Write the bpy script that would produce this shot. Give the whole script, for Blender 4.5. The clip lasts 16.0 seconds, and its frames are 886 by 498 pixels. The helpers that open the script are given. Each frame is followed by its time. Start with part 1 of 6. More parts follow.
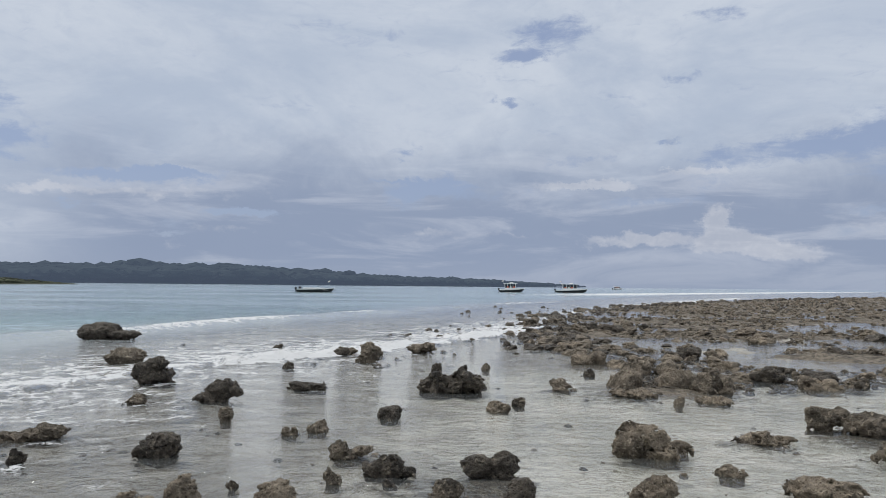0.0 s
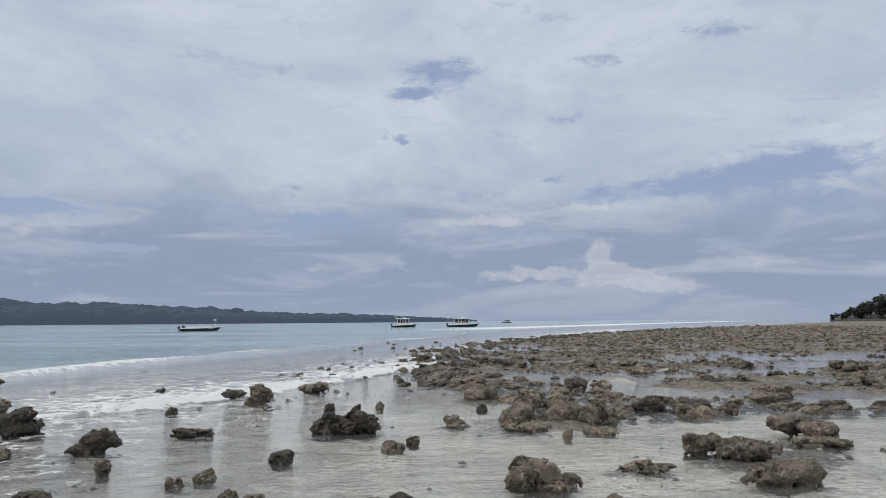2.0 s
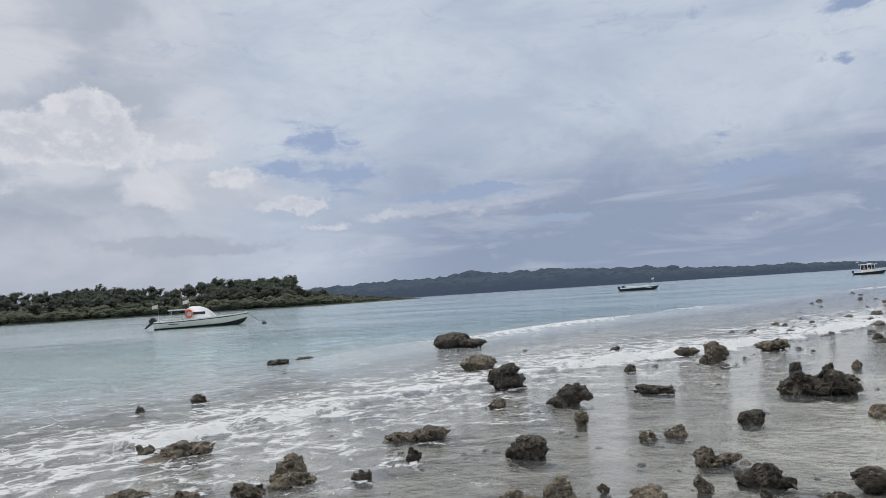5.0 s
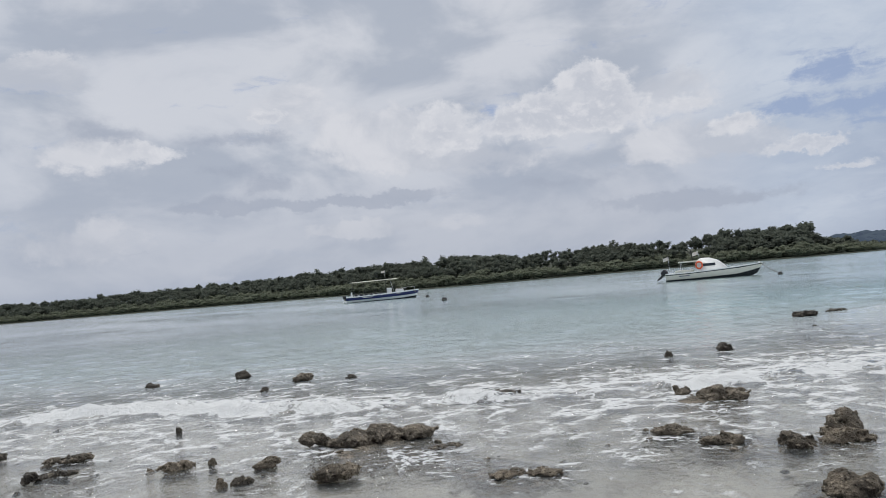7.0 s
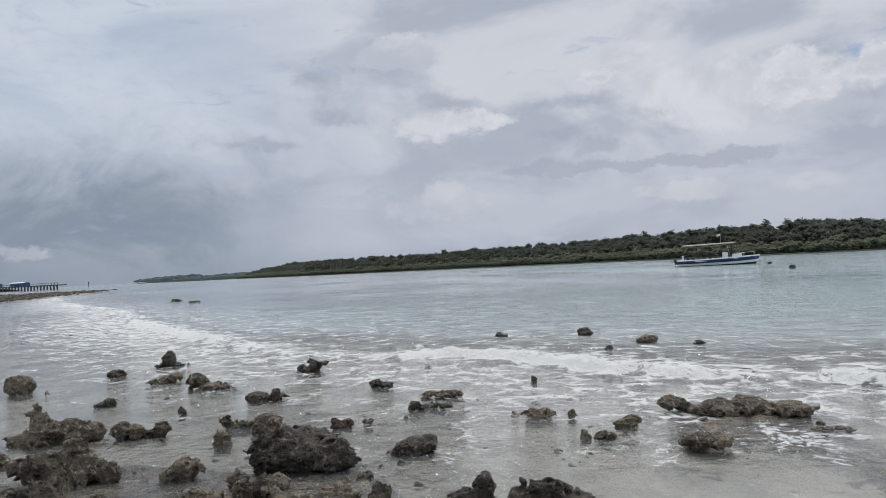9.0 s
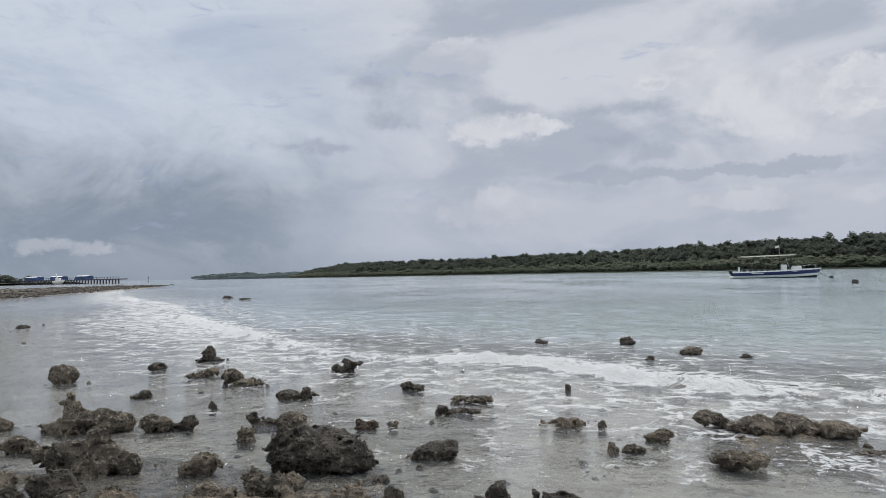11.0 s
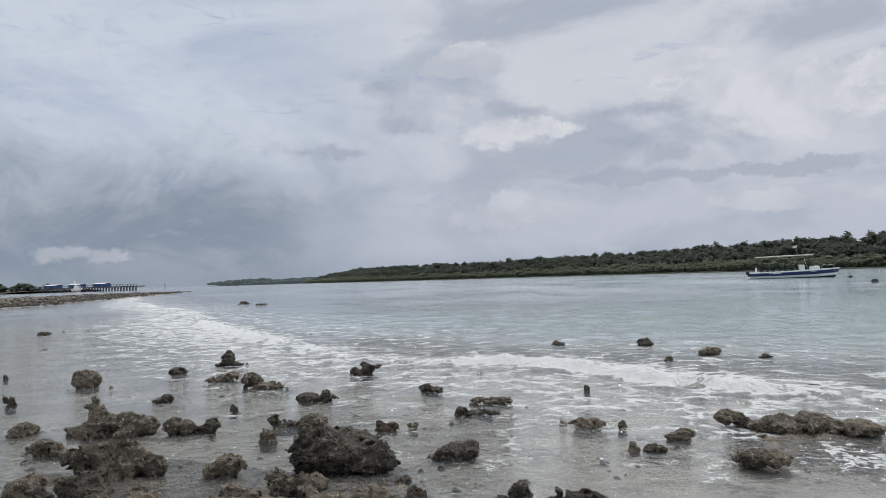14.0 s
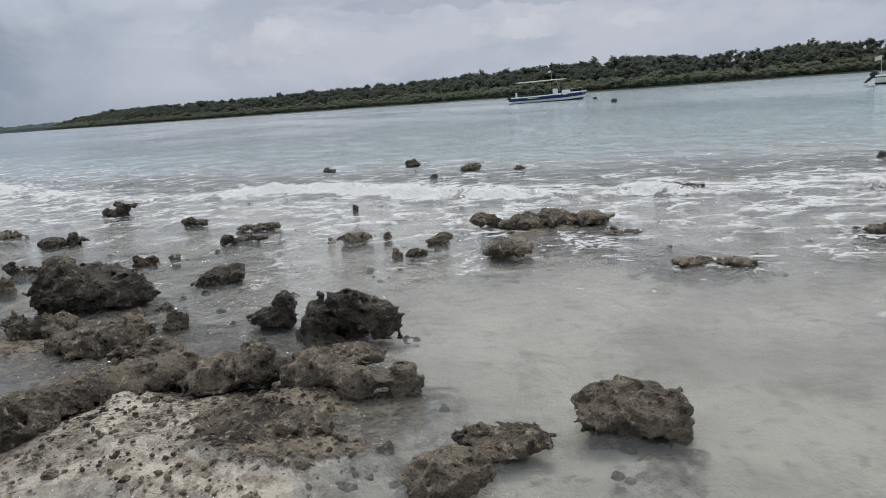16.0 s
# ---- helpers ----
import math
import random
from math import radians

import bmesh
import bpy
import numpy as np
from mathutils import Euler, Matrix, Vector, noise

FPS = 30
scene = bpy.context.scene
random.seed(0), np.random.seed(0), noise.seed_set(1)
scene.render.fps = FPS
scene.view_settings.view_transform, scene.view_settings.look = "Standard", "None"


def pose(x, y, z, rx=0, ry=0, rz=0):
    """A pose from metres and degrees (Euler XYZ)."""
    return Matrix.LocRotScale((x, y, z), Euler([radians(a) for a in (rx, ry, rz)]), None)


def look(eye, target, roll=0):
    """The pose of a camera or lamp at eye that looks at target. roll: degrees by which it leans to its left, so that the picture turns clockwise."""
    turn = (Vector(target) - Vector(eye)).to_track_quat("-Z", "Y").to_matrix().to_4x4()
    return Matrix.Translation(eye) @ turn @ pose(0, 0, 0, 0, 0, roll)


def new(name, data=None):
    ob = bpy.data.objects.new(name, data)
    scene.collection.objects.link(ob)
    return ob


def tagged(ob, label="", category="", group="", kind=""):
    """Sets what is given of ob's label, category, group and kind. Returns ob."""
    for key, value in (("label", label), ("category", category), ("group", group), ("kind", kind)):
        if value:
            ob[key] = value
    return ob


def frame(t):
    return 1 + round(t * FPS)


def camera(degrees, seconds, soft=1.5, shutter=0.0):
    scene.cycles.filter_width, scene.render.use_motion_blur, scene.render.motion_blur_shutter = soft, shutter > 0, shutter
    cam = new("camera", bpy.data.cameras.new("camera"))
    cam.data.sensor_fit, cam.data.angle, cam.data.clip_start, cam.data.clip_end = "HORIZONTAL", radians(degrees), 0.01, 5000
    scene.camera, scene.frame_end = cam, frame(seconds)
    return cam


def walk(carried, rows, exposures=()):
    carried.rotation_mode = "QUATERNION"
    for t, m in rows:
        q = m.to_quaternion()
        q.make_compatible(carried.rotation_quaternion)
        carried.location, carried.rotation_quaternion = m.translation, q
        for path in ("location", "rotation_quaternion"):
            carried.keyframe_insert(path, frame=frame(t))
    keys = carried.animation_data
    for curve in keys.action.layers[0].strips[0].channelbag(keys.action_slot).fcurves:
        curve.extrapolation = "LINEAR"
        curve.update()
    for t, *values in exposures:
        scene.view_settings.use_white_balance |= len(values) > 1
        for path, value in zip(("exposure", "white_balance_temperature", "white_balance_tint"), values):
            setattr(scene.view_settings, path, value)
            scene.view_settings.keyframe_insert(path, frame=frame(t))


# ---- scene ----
cam = camera(63.7, 16.0, soft=0.6)
PATH = [
    (0, (-0.453, -0.144, 1.604), (-0.373, 1.852, 1.707), 0.6),
    (0.5, (-0.476, -0.187, 1.603), (-0.147, 1.779, 1.767), 0.6),
    (1, (-0.485, -0.201, 1.614), (-0.073, 1.746, 1.81), 0.5),
    (1.5, (-0.486, -0.21, 1.629), (-0.068, 1.735, 1.834), 0.3),
    (2, (-0.476, -0.202, 1.643), (-0.098, 1.752, 1.845), -0.4),
    (2.5, (-0.518, -0.207, 1.643), (-0.328, 1.774, 1.836), -1.6),
    (3, (-0.547, -0.259, 1.645), (-0.697, 1.729, 1.811), -2.7),
    (3.2, (-0.562, -0.3, 1.656), (-0.812, 1.678, 1.811), -3.1),
    (5.3, (-0.684, -0.318, 1.675), (-1.607, 1.453, 1.791), -4.4),
    (5.5, (-0.713, -0.336, 1.645), (-1.755, 1.368, 1.756), -5.1),
    (6, (-0.739, -0.373, 1.637), (-2.066, 1.12, 1.741), -5.5),
    (6.5, (-0.799, -0.413, 1.616), (-2.372, 0.82, 1.706), -4.8),
    (7, (-0.771, -0.512, 1.624), (-2.535, 0.424, 1.724), -4.9),
    (7.5, (-0.85, -0.597, 1.63), (-2.73, 0.076, 1.74), -4.4),
    (8, (-0.949, -0.686, 1.62), (-2.885, -0.194, 1.709), -3.8),
    (8.5, (-0.976, -0.804, 1.617), (-2.962, -0.576, 1.697), -3.1),
    (9, (-1.019, -0.822, 1.603), (-3.017, -0.751, 1.656), -2.8),
    (9.2, (-1.022, -0.827, 1.605), (-3.021, -0.851, 1.676), -2.4),
    (11.3, (-1.162, -0.598, 1.57), (-3.16, -0.668, 1.64), -1.2),
    (11.5, (-1.137, -0.656, 1.568), (-3.135, -0.705, 1.633), -1.0),
    (12, (-1.11, -0.696, 1.56), (-3.107, -0.78, 1.625), -1.3),
    (12.5, (-1.114, -0.658, 1.549), (-3.112, -0.713, 1.625), -1.4),
    (13, (-1.119, -0.643, 1.565), (-3.116, -0.71, 1.668), -1.6),
    (13.5, (-1.115, -0.651, 1.558), (-3.11, -0.752, 1.655), -1.8),
    (14, (-1.115, -0.65, 1.552), (-3.11, -0.759, 1.634), -1.8),
    (14.5, (-1.114, -0.654, 1.526), (-3.11, -0.759, 1.565), -1.7),
    (15, (-1.122, -0.623, 1.474), (-3.119, -0.648, 1.36), -2.7),
    (15.5, (-1.137, -0.582, 1.413), (-3.105, -0.399, 1.108), -3.8),
    (16, (-1.178, -0.504, 1.366), (-3.079, -0.036, 0.959), -4.2),
]
walk(cam, [(t, look(eye, target, roll)) for t, eye, target, roll in PATH])

# ---- world: thin overcast with broken cloud over clear sky ----
SUN_YAW, SUN_EL = 75.0, 60.0

world = bpy.data.worlds.new("world")
scene.world = world
world.use_nodes = True
WT = world.node_tree
WT.nodes.clear()


def wn(kind, operation="", interpolation_type="", data_type="", clamp=False, feature=""):
    n = WT.nodes.new(kind)
    if operation:
        n.operation = operation
    if interpolation_type:
        n.interpolation_type = interpolation_type
    if data_type:
        n.data_type = data_type
    if clamp:
        n.use_clamp = True
    if feature:
        n.feature = feature
    return n


def wset(sock, v):
    if isinstance(v, bpy.types.NodeSocket):
        WT.links.new(v, sock)
    else:
        sock.default_value = v


def wm(op, a, b=0.0, c=0.0, clamp=False):
    n = wn("ShaderNodeMath", operation=op, clamp=clamp)
    for s, v in zip(n.inputs, (a, b, c)):
        wset(s, v)
    return n.outputs[0]


def wv(op, a, b):
    n = wn("ShaderNodeVectorMath", operation=op)
    wset(n.inputs[0], a)
    wset(n.inputs[1], b)
    return n.outputs["Value"] if op == "DOT_PRODUCT" else n.outputs[0]


def wnoise(vec, scale, detail, rough=0.55, distortion=0.0):
    n = wn("ShaderNodeTexNoise")
    wset(n.inputs["Vector"], vec)
    n.inputs["Scale"].default_value = scale
    n.inputs["Detail"].default_value = detail
    n.inputs["Roughness"].default_value = rough
    n.inputs["Distortion"].default_value = distortion
    return n.outputs["Fac"]


def wramp(v, lo, hi):
    n = wn("ShaderNodeMapRange", interpolation_type="SMOOTHSTEP")
    wset(n.inputs[0], v)
    wset(n.inputs[1], lo)
    wset(n.inputs[2], hi)
    return n.outputs[0]


def wmix(f, a, b):
    n = wn("ShaderNodeMix", data_type="RGBA")
    wset(n.inputs[0], f)
    wset(n.inputs[6], a)
    wset(n.inputs[7], b)
    return n.outputs[2]


def wcomb(x, y, z=0.0):
    n = wn("ShaderNodeCombineXYZ")
    for s, v in zip(n.inputs, (x, y, z)):
        wset(s, v)
    return n.outputs[0]


tc = wn("ShaderNodeTexCoord")
sep = wn("ShaderNodeSeparateXYZ")
WT.links.new(tc.outputs["Generated"], sep.inputs[0])
dx, dy, dz = sep.outputs
yaw = wm("MULTIPLY", wm("ARCTAN2", wm("MULTIPLY", dx, -1.0), dy), 57.2958)
elev = wm("MULTIPLY", wm("ARCSINE", dz), 57.2958)
flat = wcomb(yaw, wm("MULTIPLY", elev, 2.4))          # low cloud seen edge on
lump = wcomb(yaw, wm("MULTIPLY", elev, 1.3))          # heaped cloud
n_big = wnoise(flat, 0.05, 9, 0.6, 0.5)
n_mid = wnoise(lump, 0.12, 10, 0.6, 0.5)
n_fine = wnoise(lump, 0.42, 9, 0.62, 0.3)
n_streak = wnoise(wcomb(yaw, wm("MULTIPLY", elev, 5.5)), 0.075, 9, 0.58, 0.6)
n_tuft = wnoise(wcomb(yaw, wm("MULTIPLY", elev, 2.2)), 0.5, 7, 0.65, 0.8)
warp_x = wm("MULTIPLY", wm("SUBTRACT", wnoise(lump, 0.40, 9, 0.66), 0.5), 5.0)
warp_y = wm("MULTIPLY", wm("SUBTRACT", wnoise(wv("ADD", lump, (71.0, 13.0, 0.0)), 0.40, 9, 0.66), 0.5), 2.6)
bent = wcomb(wm("ADD", yaw, warp_x), wm("ADD", elev, warp_y))


def cloud_mass(masses):
    """The sum of soft masses of (yaw, elevation, half width, half height, weight), all in degrees."""
    total = None
    for y0, e0, w, h, k in masses:
        d = wv("MULTIPLY", wv("SUBTRACT", bent, (y0, e0, 0.0)), (1 / w, 1 / h, 0.0))
        g = wm("MULTIPLY", wm("EXPONENT", wm("MULTIPLY", wv("DOT_PRODUCT", d, d), -1.0)), k)
        total = g if total is None else wm("ADD", total, g)
    return total


gaps = cloud_mass([(-10.5, 19.4, 4.1, 1.3, 1.0), (-8.7, 18.1, 2.3, 0.6, 0.6), (-7.1, 14.6, 1.1, 0.5, 0.8), (-37.6, 11.1, 5.5, 1.5, 1.0), (-31.1, 10.3, 5.0, 1.0, 0.9), (-38.6, 8.2, 6.8, 1.2, 0.9),
                   (-23.7, 9.8, 4.1, 0.7, 0.6), (-2.0, 8.0, 2.5, 0.7, 0.9), (-5.2, 7.2, 2.7, 0.6, 0.7), (-14.8, 10.1, 2.7, 0.5, 0.6), (-19.5, 11.3, 1.1, 0.3, 0.8), (0.3, 10.6, 1.1, 0.4, 0.6),
                   (19.6, 8.2, 4.1, 0.4, 0.8), (13.9, 5.7, 3.2, 0.3, 0.8), (-21.1, 15.8, 1.6, 0.5, 0.6), (-32.6, 20.9, 2.3, 1.4, 0.5), (-23.8, 20.0, 1.8, 0.5, 0.4), (-19.3, 6.6, 7.3, 0.4, 0.5),
                   (-34.9, 5.6, 5.5, 0.4, 0.6), (1.5, 6.3, 1.8, 0.4, 0.4), (18.3, 4.1, 1.8, 0.5, 0.5), (32.4, 12.7, 2.5, 1.1, 1.1), (30.5, 10.0, 3.9, 0.9, 1.2), (35.5, 10.6, 2.0, 0.6, 1.0),
                   (30.2, 8.5, 2.7, 0.6, 1.0), (23.0, 7.9, 3.6, 0.4, 1.0), (18.5, 8.5, 1.6, 0.2, 0.8), (57.3, 12.5, 1.2, 1.3, 0.75), (55.2, 14.3, 1.8, 0.5, 0.4), (13.3, 5.5, 3.0, 0.3, 0.9),
                   (25.5, 5.5, 1.6, 0.3, 0.9), (19.0, 3.6, 1.4, 0.2, 0.7), (0.6, 7.4, 2.7, 0.7, 0.8), (1.9, 8.2, 2.7, 0.2, 0.7), (1.0, 10.0, 1.1, 0.2, 0.6)])
heaps = cloud_mass([(43.4, 13.5, 5.0, 1.8, 0.8), (57.9, 9.6, 6.4, 1.8, 0.8), (38.4, 8.8, 4.5, 1.6, 0.8), (25.8, 6.6, 5.9, 0.5, 0.7), (14.8, 6.9, 6.4, 0.6, 0.5), (67.4, 12.3, 5.0, 1.8, 0.9),
                    (63.9, 10.3, 4.5, 1.1, 0.8), (89.9, 17.1, 2.7, 1.4, 0.8), (43.1, 9.3, 4.5, 1.8, 0.8), (82.3, 16.2, 4.1, 1.1, 0.5), (63.4, 4.9, 9.1, 0.7, 0.6), (92.2, 16.6, 3.6, 1.2, 0.9),
                    (87.8, 11.7, 4.1, 1.8, 0.8), (74.6, 14.2, 4.1, 1.4, 0.7), (88.9, 5.0, 5.5, 2.0, 0.9), (69.3, 5.0, 4.1, 0.9, 0.8), (72.5, 16.0, 3.2, 1.1, 0.6), (80.9, 2.1, 7.3, 0.6, 0.6),
                    (64.9, 13.4, 4.5, 1.8, 0.5), (11.7, 8.0, 10.0, 0.7, 0.5), (-13.4, 7.9, 5.0, 0.4, 0.9), (-21.9, 8.8, 4.1, 0.4, 0.8), (-3.0, 4.2, 5.5, 0.6, 0.6), (-35.6, 4.3, 5.5, 0.6, 0.5),
                    (15.4, 4.1, 7.3, 0.5, 0.5), (-38.7, 12.0, 1.4, 0.3, 0.6)])
towers = cloud_mass([(49.5, 15.3, 2.1, 1.2, 1.4), (47.7, 13.4, 2.1, 2.1, 1.3), (53.1, 13.2, 2.7, 1.5, 1.3), (55.8, 12.6, 1.6, 0.9, 1.1), (50.8, 11.8, 5.5, 1.2, 1.1), (42.2, 12.1, 3.2, 1.1, 0.8),
                     (39.3, 9.7, 2.7, 1.0, 0.9), (34.9, 7.8, 2.7, 0.7, 1.0), (31.8, 6.2, 2.3, 0.4, 0.8), (61.2, 13.5, 2.7, 2.1, 1.0), (61.0, 11.2, 4.1, 1.4, 0.9), (-23.2, 5.0, 1.2, 1.4, 1.5),
                     (-24.0, 3.9, 2.3, 0.9, 1.1), (-25.7, 3.2, 3.6, 0.7, 1.3), (-16.6, 3.6, 4.5, 0.6, 1.2), (-19.2, 3.9, 1.5, 0.5, 0.9), (-17.5, 4.4, 0.7, 0.4, 0.8), (-28.2, 2.7, 3.2, 0.5, 1.0),
                     (17.9, 3.1, 1.6, 0.5, 0.7), (-8.4, 4.1, 1.8, 0.3, 0.7), (-0.3, 3.6, 2.3, 0.4, 0.6), (121.8, 2.6, 2.1, 0.9, 1.15), (117.8, 2.4, 2.5, 0.6, 1.15), (122.3, 5.6, 3.2, 0.7, 0.6),
                     (114.9, 7.6, 5.0, 0.4, 0.55), (75.2, 13.9, 1.8, 0.7, 0.7), (86.0, 11.4, 2.7, 1.0, 0.8), (82.4, 11.6, 2.7, 0.7, 0.7), (89.0, 10.2, 2.3, 1.0, 0.7), (74.8, 14.2, 1.8, 0.5, 0.7),
                     (72.0, 15.8, 1.4, 0.5, 0.5), (86.1, 12.3, 1.4, 0.9, 0.5), (38.6, 10.1, 1.4, 0.6, 0.7), (32.9, 7.7, 2.3, 0.6, 0.8), (32.0, 5.9, 2.3, 0.3, 0.7)])
bases = cloud_mass([(45.3, 5.2, 5.0, 0.5, 1.0), (41.5, 4.4, 2.7, 0.4, 0.9), (51.1, 7.1, 3.2, 0.5, 0.6), (37.4, 4.6, 2.7, 0.4, 0.7), (78.7, 7.5, 3.6, 0.6, 1.0), (75.6, 9.0, 2.7, 0.6, 0.8),
                    (70.1, 7.1, 5.0, 0.4, 0.9), (64.6, 7.2, 2.7, 0.5, 0.7), (43.1, 5.0, 3.6, 0.5, 0.8), (88.9, 14.0, 2.7, 1.4, 0.6), (74.9, 12.7, 3.2, 0.5, 0.6), (54.1, 7.6, 2.7, 0.5, 0.6),
                    (78.6, 7.3, 3.6, 0.5, 1.0), (71.5, 7.3, 5.5, 0.4, 1.0), (65.4, 7.4, 4.1, 0.5, 0.8), (97.8, 14.9, 2.3, 1.8, 0.9), (96.0, 12.3, 2.7, 0.6, 0.9), (101.9, 10.2, 3.2, 0.5, 0.9),
                    (86.4, 12.9, 2.7, 0.7, 0.8), (78.9, 12.5, 3.2, 0.6, 0.6), (78.1, 10.1, 2.7, 0.5, 0.6), (63.2, 10.5, 2.7, 0.6, 0.5), (85.3, 4.0, 2.7, 0.2, 0.5)])
nishita = wn("ShaderNodeTexSky")
nishita.sky_type, nishita.sun_disc = "NISHITA", False
nishita.sun_elevation, nishita.sun_rotation = radians(SUN_EL), radians(-SUN_YAW)
clear = wmix(0.72, wv("MULTIPLY", nishita.outputs[0], (0.085, 0.085, 0.085)), (0.315, 0.385, 0.575, 1))
veil = wmix(wramp(n_big, 0.34, 0.64), (0.435, 0.505, 0.625, 1), (0.575, 0.63, 0.72, 1))
veil = wmix(wm("MULTIPLY", wramp(n_tuft, 0.45, 0.75), 0.28), veil, (0.40, 0.465, 0.60, 1))
n_lump = wnoise(wcomb(yaw, wm("MULTIPLY", elev, 1.9)), 0.085, 9, 0.54, 0.35)
heaped = wm("MULTIPLY", wramp(yaw, 34.0, 48.0), wramp(yaw, 112.0, 88.0))
lumpy = wmix(wramp(n_lump, 0.38, 0.60), (0.400, 0.440, 0.520, 1), (0.61, 0.63, 0.685, 1))
veil = wmix(wm("MULTIPLY", heaped, 0.85), veil, lumpy)
# towards the horizon the layer thickens; it thins out where the heaped cloud stands
thick = wm("ADD", wramp(yaw, 36.0, 20.0), wramp(yaw, 92.0, 108.0))
thick = wm("ADD", wm("MULTIPLY", thick, 0.80), 0.14)
lowband = wm("MULTIPLY", wramp(wm("ADD", elev, wm("MULTIPLY", wm("SUBTRACT", n_mid, 0.5), 10.0)), 13.5, 5.5), thick)
lowcol = wmix(wramp(n_streak, 0.46, 0.66), (0.265, 0.325, 0.455, 1), (0.415, 0.465, 0.575, 1))
lowcol = wmix(wramp(yaw, 85.0, 110.0), lowcol, wmix(wramp(n_mid, 0.4, 0.65), (0.225, 0.275, 0.35, 1), (0.335, 0.375, 0.445, 1)))
sky = wmix(lowband, veil, lowcol)
gap_f = wramp(wm("ADD", gaps, wm("ADD", wm("MULTIPLY", wm("SUBTRACT", n_tuft, 0.5), 1.3), wm("MULTIPLY", wm("SUBTRACT", n_streak, 0.5), 2.2))), 0.22, 0.95)
sky = wmix(wm("MULTIPLY", gap_f, 0.95), sky, clear)
base_f = wramp(wm("ADD", bases, wm("ADD", wm("MULTIPLY", wm("SUBTRACT", n_mid, 0.5), 1.5), wm("MULTIPLY", wm("SUBTRACT", n_fine, 0.5), 1.2))), 0.15, 1.05)
n_bill = wm("ABSOLUTE", wm("SUBTRACT", wnoise(lump, 0.32, 8, 0.58, 0.4), 0.5))
n_curl = wm("ABSOLUTE", wm("SUBTRACT", wnoise(wv("ADD", lump, (31.0, 7.0, 0.0)), 0.85, 7, 0.6, 0.4), 0.5))
folds = wm("ADD", wm("MULTIPLY", n_bill, 1.0), wm("MULTIPLY", n_curl, 0.55))
heap_f = wramp(wm("ADD", heaps, wm("ADD", wm("MULTIPLY", wm("SUBTRACT", n_mid, 0.5), 1.3), wm("MULTIPLY", wm("SUBTRACT", n_fine, 0.5), 0.7))), 0.35, 0.72)
tower_d = wm("ADD", wm("ADD", towers, wm("MULTIPLY", folds, 1.1)), wm("MULTIPLY", wm("SUBTRACT", n_fine, 0.5), 0.9))
tower_f = wramp(tower_d, 0.54, wm("ADD", 1.05, wm("MULTIPLY", wramp(elev, 9.0, 4.0), 0.30)))
heap_c = wmix(wramp(n_mid, 0.38, 0.60), (0.50, 0.53, 0.60, 1), (0.68, 0.69, 0.735, 1))
rim = wramp(tower_d, 1.5, 0.9)
tower_c = wmix(wramp(folds, 0.03, 0.24), (0.545, 0.57, 0.635, 1), (0.685, 0.695, 0.74, 1))
tower_c = wmix(wm("MULTIPLY", rim, 0.55), tower_c, (0.715, 0.725, 0.765, 1))
dull = wm("SUBTRACT", 0.92, wm("MULTIPLY", wm("ADD", wramp(yaw, 46.0, 20.0), wramp(yaw, 92.0, 106.0)), 0.42))
sky = wmix(wm("MULTIPLY", wm("MULTIPLY", heap_f, dull), 0.8), sky, heap_c)
sky = wmix(wm("MULTIPLY", tower_f, dull), sky, tower_c)
sky = wmix(wm("MULTIPLY", base_f, 0.66), sky, (0.345, 0.385, 0.475, 1))
sky = wmix(wm("MULTIPLY", wm("MULTIPLY", wramp(elev, 10.0, 3.0), heaped), 0.5), sky, (0.44, 0.475, 0.555, 1))
low = wramp(elev, 3.0, 0.0)
sky = wmix(wm("MULTIPLY", low, 0.6), sky, wmix(wramp(yaw, 85.0, 108.0), (0.315, 0.37, 0.485, 1), (0.275, 0.32, 0.39, 1)))
overhead = wramp(dz, 0.40, 0.85)
sky = wmix(overhead, sky, (1.12, 1.15, 1.20, 1))
bg = wn("ShaderNodeBackground")
WT.links.new(sky, bg.inputs[0])
bg.inputs[1].default_value = 1.0
out = wn("ShaderNodeOutputWorld")
WT.links.new(bg.outputs[0], out.inputs[0])

sun = new("sun", bpy.data.lights.new("sun", "SUN"))
sun.data.energy, sun.data.angle, sun.data.color = 1.7, radians(20), (1.0, 0.96, 0.90)
sy, se = radians(SUN_YAW), radians(SUN_EL)
sun.matrix_world = look((0, 0, 60), Vector((0, 0, 60)) - Vector((-math.sin(sy) * math.cos(se), math.cos(sy) * math.cos(se), math.sin(se))))
scene.view_settings.exposure = 0.0

# ---- materials ----


